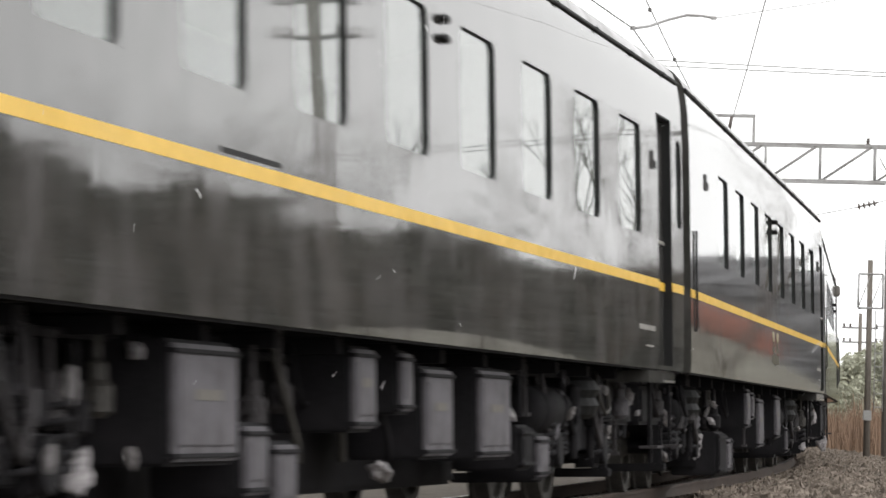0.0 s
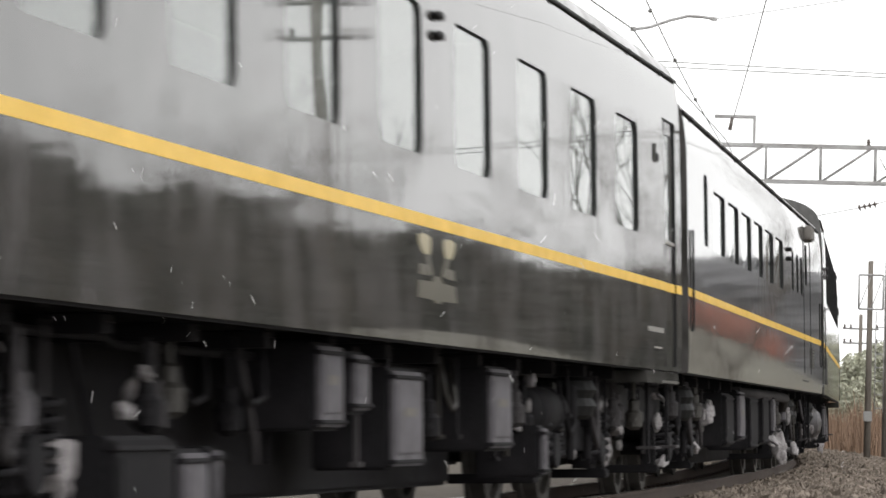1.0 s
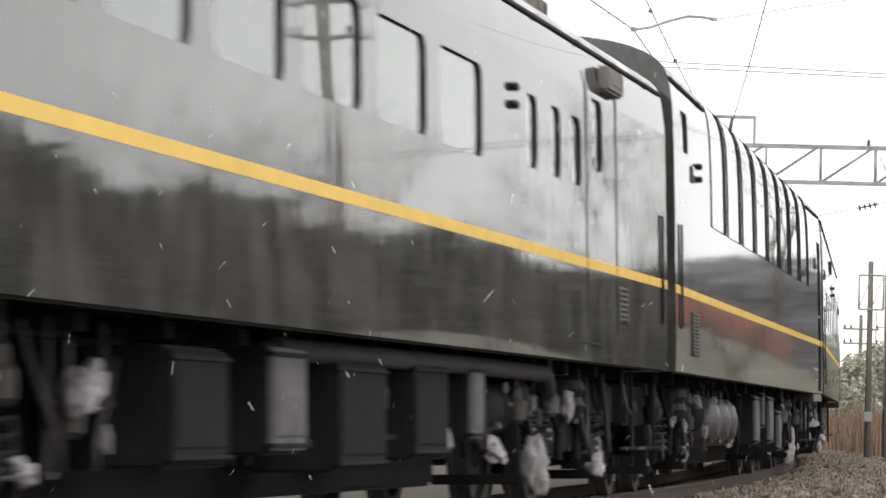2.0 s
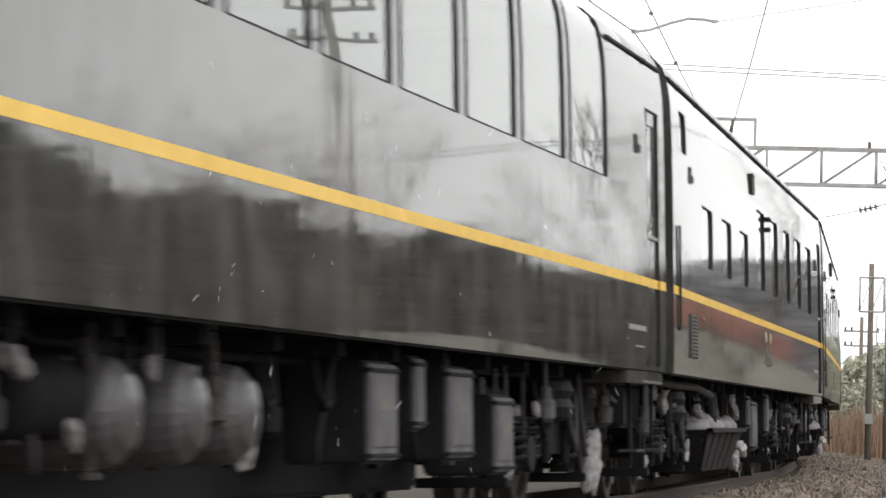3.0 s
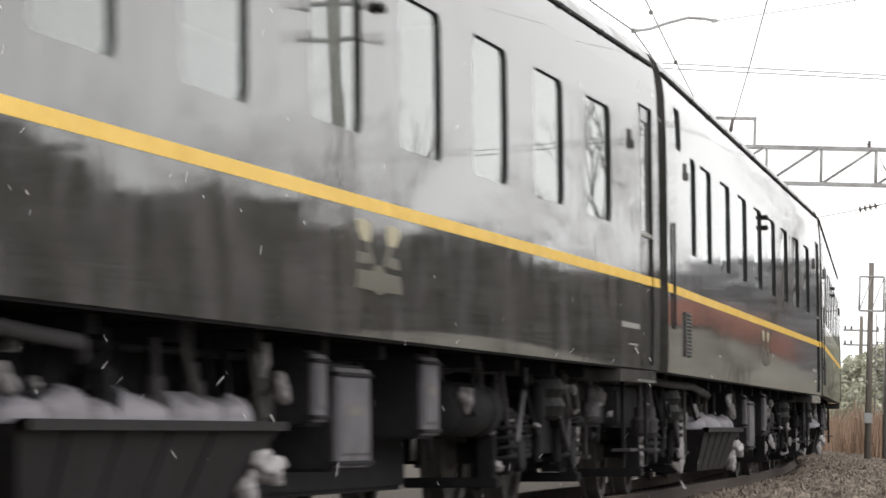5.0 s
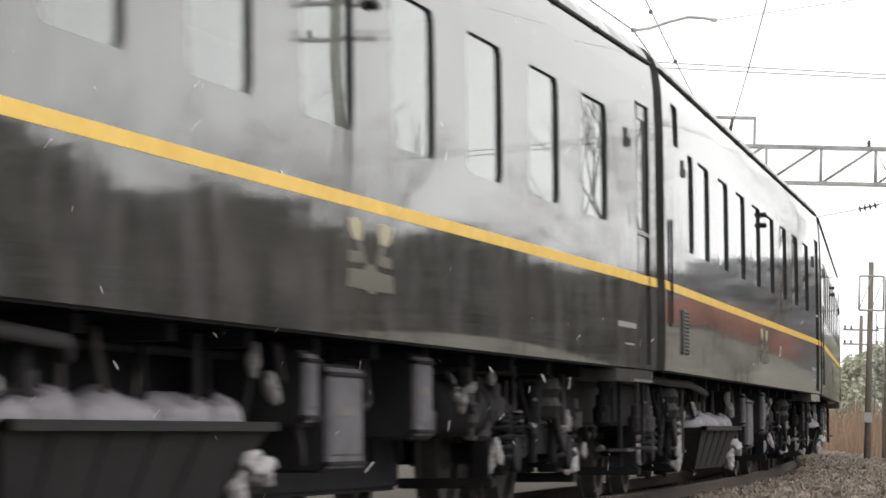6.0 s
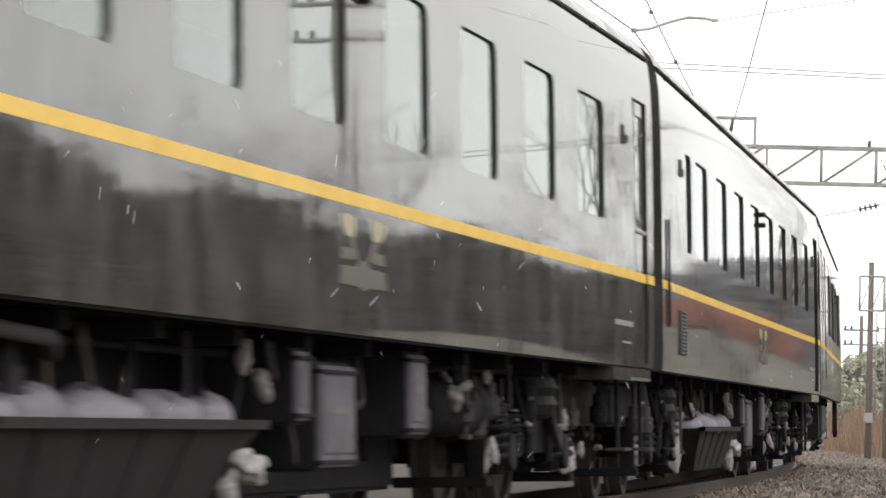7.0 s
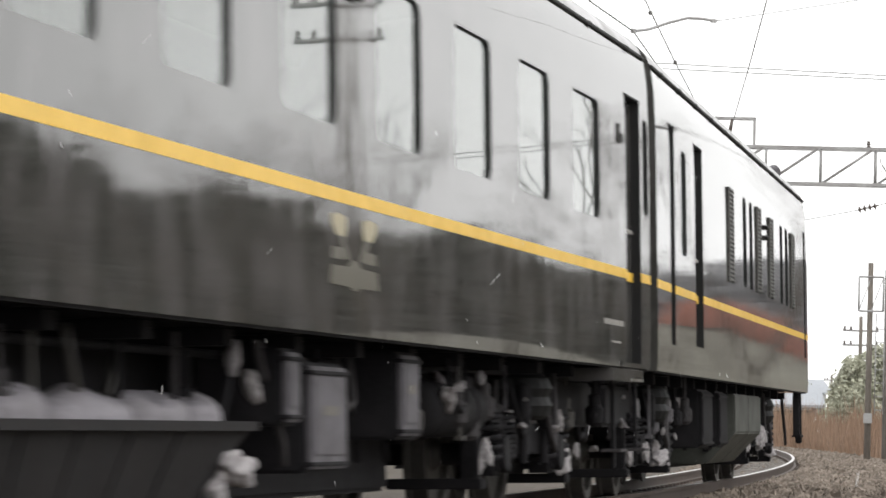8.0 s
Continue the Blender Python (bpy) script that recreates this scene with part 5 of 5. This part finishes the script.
house(19.6, 205.0, 2.6, 5.0, 2.4, "small white house with a blue-grey roof far down the line")
house(25.9, 262.0, 2.4, 4.0, 3.6, "white two-storey house far beyond the track", 12)


def blades(name, n, place, h0, h1, width, mat, seed, label):
    """Dry stalks, each a bent two-piece blade, in one mesh."""
    r = np.random.RandomState(seed)
    pts, faces = [], []
    for i in range(n):
        x, y, z = place(r)
        a = r.rand() * math.tau
        h = (h0 + (h1 - h0) * r.rand()) * (0.8 + 0.55 * noise.noise(Vector((x * 0.35, y * 0.12, 0))))
        w = width * (0.6 + 0.8 * r.rand())
        lx, ly = r.randn() * 0.12 * h, r.randn() * 0.12 * h
        c, s = math.cos(a) * w, math.sin(a) * w
        k = len(pts)
        pts += [(x - c, y - s, z), (x + c, y + s, z), (x - c * 0.8 + lx * 0.4, y - s * 0.8 + ly * 0.4, z + h * 0.6), (x + c * 0.8 + lx * 0.4, y + s * 0.8 + ly * 0.4, z + h * 0.6), (x + lx, y + ly, z + h)]
        faces += [(k, k + 1, k + 3, k + 2), (k + 2, k + 3, k + 4)]
    me = bpy.data.meshes.new(name)
    me.from_pydata(pts, [], faces)
    me.materials.append(mat)
    return tagged(new(name, me), label, kind="stuff")


def beside(y0, y1, o0, o1):
    def f(r):
        y, o = y0 + (y1 - y0) * r.rand(), o0 + (o1 - o0) * r.rand() ** 1.2
        p = on_track(y, o)
        return p.x, p.y, -0.75 + (min(1.2, (o - 12) * 0.05) if o > 12 else 0)
    return f


blades("dry_reeds", 34000, beside(96, 240, 3.2, 16), 1.2, 2.5, 0.020, REED, 11, "tall dry brown reeds beyond the ballast")
blades("dead_grass", 9000, beside(70, 130, 2.9, 6), 0.15, 0.6, 0.012, REED, 13, "short dead grass at the ballast's edge")


def earth_bank(start, along, side, rise, label):
    """A low brown bank beyond the line-side strip; rise gives its height at each of 25 steps."""
    bm = bmesh.new()
    rows = []
    for k in range(25):
        p = Vector((start[0] + along[0] * k / 24, start[1] + along[1] * k / 24, 0))
        e = rise(k)
        rows.append([bm.verts.new(p + Vector((*side, 0)) * o + Vector((0, 0, -0.9 + e * z + 0.15 * noise.noise(Vector((k * 0.5, o, start[0])))))) for o, z in ((-3, 0.0), (-1, 2.6), (1, 4.1), (3, 5.0), (5, 5.1), (12, 0))])
    for p, q in zip(rows, rows[1:]):
        for k in range(5):
            bm.faces.new((p[k], p[k + 1], q[k + 1], q[k])).smooth = True
    bmesh.ops.recalc_face_normals(bm, faces=bm.faces)
    return tagged(part("earth_bank", bm, TURF), label, kind="structure")


earth_bank((17.5, 104), (16.0, 52.0), (0.956, -0.294), lambda k: min(1.0, k * 0.9, (24 - k) * 0.25), "low earth bank with brown dead growth")
# Added out of view so that the lower coach sides mirror something lighter.
earth_bank((34.0, 62), (-9.5, 36.0), (0.967, 0.255), lambda k: 0.08 + 0.6 * min(1.0, k / 19) * min(1.0, (24 - k) * 0.3), "unseen pale bank mirrored in the lower coach sides")


def on_bank(r):
    k, o = 0.06 + 0.9 * r.rand(), r.rand() * 4.2 + 0.4
    return 17.5 + 16 * k + 0.956 * o, 104 + 52 * k - 0.294 * o, -1.0 + min(1.0, (1 - k) * 6) * float(np.interp(o, (-3, -1, 1, 3, 5), (0, 2.6, 4.1, 5.0, 5.1)))


blades("dead_bracken", 16000, on_bank, 0.6, 1.3, 0.030, BRACKEN, 14, "red-brown dead bracken on the earth bank")


def crown_mesh(seed, rx, rz, n, leaf):
    """Many small leaf clumps round a ragged cone-like crown; local z from 0 to rz."""
    r = np.random.RandomState(seed)
    pts, faces = [], []
    for i in range(n):
        t = r.rand() ** 0.8
        a = r.rand() * math.tau
        lim = rx * (1 - t) ** 0.35 * (0.75 + 0.5 * noise.noise(Vector((math.cos(a) * 1.5 + seed, math.sin(a) * 1.5, t * 4))))
        rad = max(0.05, lim) * (0.45 + 0.55 * math.sqrt(r.rand()))
        c = np.array([rad * math.cos(a), rad * math.sin(a), t * rz + 0.2 * r.randn()])
        for _ in range(3):
            u, v = r.randn(3) * leaf, r.randn(3) * leaf
            o = c + r.randn(3) * leaf * 0.8
            k = len(pts)
            pts += [tuple(o - u), tuple(o + v), tuple(o + u), tuple(o - v * 0.7)]
            faces.append((k, k + 1, k + 2, k + 3))
    me = bpy.data.meshes.new("crown")
    me.from_pydata(pts, [], faces)
    return me


CROWNS = [(crown_mesh(s, rx, rz, n, 0.05 if mat is SCRUB else 0.16), mat) for s, rx, rz, n, mat in ((1, 3.0, 6.5, 1500, LEAF), (2, 3.2, 5.4, 1500, LEAF), (3, 2.8, 7.6, 1500, LEAF), (4, 1.8, 3.4, 2600, SCRUB), (5, 3.0, 6.5, 1500, HAZE_LEAF), (6, 3.2, 5.4, 1500, HAZE_LEAF), (7, 2.8, 7.6, 1500, HAZE_LEAF))]
for me, mat in CROWNS:
    me.materials.append(mat)


def evergreen(x, y, kind, size, turn, label):
    root = tagged(new("tree"), label, "tree", "trees beside the line")
    root.matrix_basis = pose(x, y, -0.6, 0, 0, turn)
    root.scale = (size, size, size)
    if "trunk" not in MESHES:
        bm = bmesh.new()
        tube(bm, (0, 0, -0.3), (0.05, 0, 3.0), 0.20, 0.12, 9)
        tube(bm, (0.05, 0, 3.0), (0, 0.05, 5.6), 0.12, 0.03, 9)
        for k in range(9):
            a = k * 2.4
            tube(bm, (0, 0, 1.0 + k * 0.45), (math.cos(a) * 1.5, math.sin(a) * 1.5, 1.6 + k * 0.45), 0.05, 0.012, 6)
        o = part("trunk", bm, BARK, root)
        MESHES["trunk"] = o.data
    else:
        o = new("trunk", MESHES["trunk"])
        o.parent = root
    if kind == 3:
        o.scale = (0.7, 0.7, 0.5)
    c = new("crown", CROWNS[kind][0])
    c.parent = root
    c.location = (0, 0, 0.2 if kind == 3 else 0.5)
    return root


rng = random.Random(5)
for k in range(96):
    f = 0.87 * (k + rng.uniform(-0.4, 0.4)) / 95
    x, y = 70 - 44 * f + rng.uniform(-2.5, 5.0), 20 + 190 * f
    kind = rng.randrange(3)
    tall = float(np.interp(f, (0, 0.40, 0.45, 0.50, 0.56, 0.614, 0.70, 0.78, 0.87), (12.0, 11.6, 11.1, 9.9, 8.7, 7.9, 7.9, 8.8, 9.3)))
    size = tall * rng.uniform(0.96, 1.04) / (7.0, 5.9, 8.1)[kind]
    # The far end of the row takes the foliage greyed for haze.
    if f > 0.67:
        evergreen(x, y, kind + 4, size, rng.uniform(0, 360), "evergreen tree greyed for haze in a row behind the reeds")
    else:
        evergreen(x, y, kind, size, rng.uniform(0, 360), "dark evergreen tree in a row behind the reeds")
for x, y, s in ((19.0, 168, 1.15), (20.5, 172, 1.3), (22.6, 180, 1.5), (18.3, 160, 0.8), (25.0, 190, 1.6), (16.6, 150, 0.75), (21.6, 240, 1.2), (24, 246, 1.2)):
    evergreen(x, y, 3, s, rng.uniform(0, 360), "green leafy bush paled for haze among the reeds")


def bare_tree_mesh(seed):
    """A leafless tree of forking limbs."""
    r = random.Random(seed)
    bm = bmesh.new()

    def grow(p, d, length, rad, depth):
        q = p + d * length
        tube(bm, p, q, rad, rad * 0.68, 6 if depth < 3 else 4, caps=False)
        if depth == 7:
            return
        for k in range(2 if depth else 3):
            nd = (d + Vector((r.uniform(-0.55, 0.55), r.uniform(-0.55, 0.55), r.uniform(-0.05, 0.35)))).normalized()
            grow(q, nd, length * r.uniform(0.62, 0.85), rad * 0.64, depth + 1)
    grow(Vector((0, 0, -0.3)), Vector((0, 0, 1)), 1.8, 0.085, 0)
    me = bpy.data.meshes.new("limbs")
    bm.to_mesh(me)
    bm.free()
    me.materials.append(BARK)
    return me


BARE = [bare_tree_mesh(s) for s in (21, 22, 23)]
for k in range(26):
    p = Vector((rng.uniform(18, 34), rng.uniform(60, 92), 0)) if k > 19 else Vector((rng.uniform(13, 27), rng.uniform(52, 84), 0)) if k < 14 else on_track(rng.uniform(90, 125), rng.uniform(10, 17))
    t = tagged(new("bare_tree"), "leafless grey-brown tree with forking limbs", "tree", "bare trees beside the line")
    t.matrix_basis = pose(p.x, p.y, -0.6, 0, 0, rng.uniform(0, 360))
    z = rng.uniform(0.9, 1.25) if k > 19 else rng.uniform(1.0, 1.6) if k < 14 else rng.uniform(0.6, 0.9)
    t.scale = (z, z, z)
    o = new("limbs", BARE[k % 3])
    o.parent = t


# ---- falling snow ----
def flakes(seed, n, drift):
    """Flakes spread over the air through which they fall; drift is their way in a second."""
    r = np.random.RandomState(seed)
    pts, faces = [], []
    base = np.array([(1, 0, 0), (-1, 0, 0), (0, 1, 0), (0, -1, 0), (0, 0, 1), (0, 0, -1)], float)
    tri = [(0, 2, 4), (2, 1, 4), (1, 3, 4), (3, 0, 4), (2, 0, 5), (1, 2, 5), (3, 1, 5), (0, 3, 5)]
    for i in range(n):
        t = 8 * r.rand()
        y = 6.0 + 34 * r.rand() ** 1.3
        c = np.array([(r.rand() * 2 - 1) * 0.13 * y, y, 0.74 + y * (r.rand() * 0.16 - 0.03)]) - np.array(drift) * t
        k = len(pts)
        pts += [tuple(c + b * (0.0018 + 0.0026 * r.rand())) for b in base]
        faces += [tuple(k + j for j in f) for f in tri]
    me = bpy.data.meshes.new("snowflakes")
    me.from_pydata(pts, [], faces)
    me.materials.append(FLAKE)
    return tagged(new("snowflakes", me), "small white snowflakes drifting down", kind="stuff")


SNOWFALL = [(flakes(31 + k, 650, d), d) for k, d in enumerate(((-1.6, -0.4, -1.9), (0.9, 0.3, -1.5), (-0.3, 0.0, -2.4)))]


# ---- what moves ----
def coach_pose(s, base, rise=0.0):
    """The pose of a coach whose middle is at arc length s, carried by its two bogies."""
    a, b = arc(s - base / 2), arc(s + base / 2)
    d = (b - a).normalized()
    m = (a + b) / 2
    return pose(m.x, m.y, LIFT + rise, -CANT, 0, math.degrees(math.atan2(d.y, d.x)))


def motions():
    times = [k * 0.25 for k in range(33)]
    for k, ob, base in COACHES:
        mid = {5: VAN_PITCH, -2: DINER_PITCH}.get(k, PITCH) / 2
        start = k * PITCH + (PITCH - DINER_PITCH if k < -1 else 0.0)
        walk(ob, [(t, coach_pose(run(t) + start + mid, base, ob["rise"])) for t in times])
    for ob, d in SNOWFALL:
        walk(ob, [(t, pose(d[0] * t, d[1] * t, d[2] * t)) for t in (0.0, 2.0, 4.0, 6.0, 8.0)])


motions()
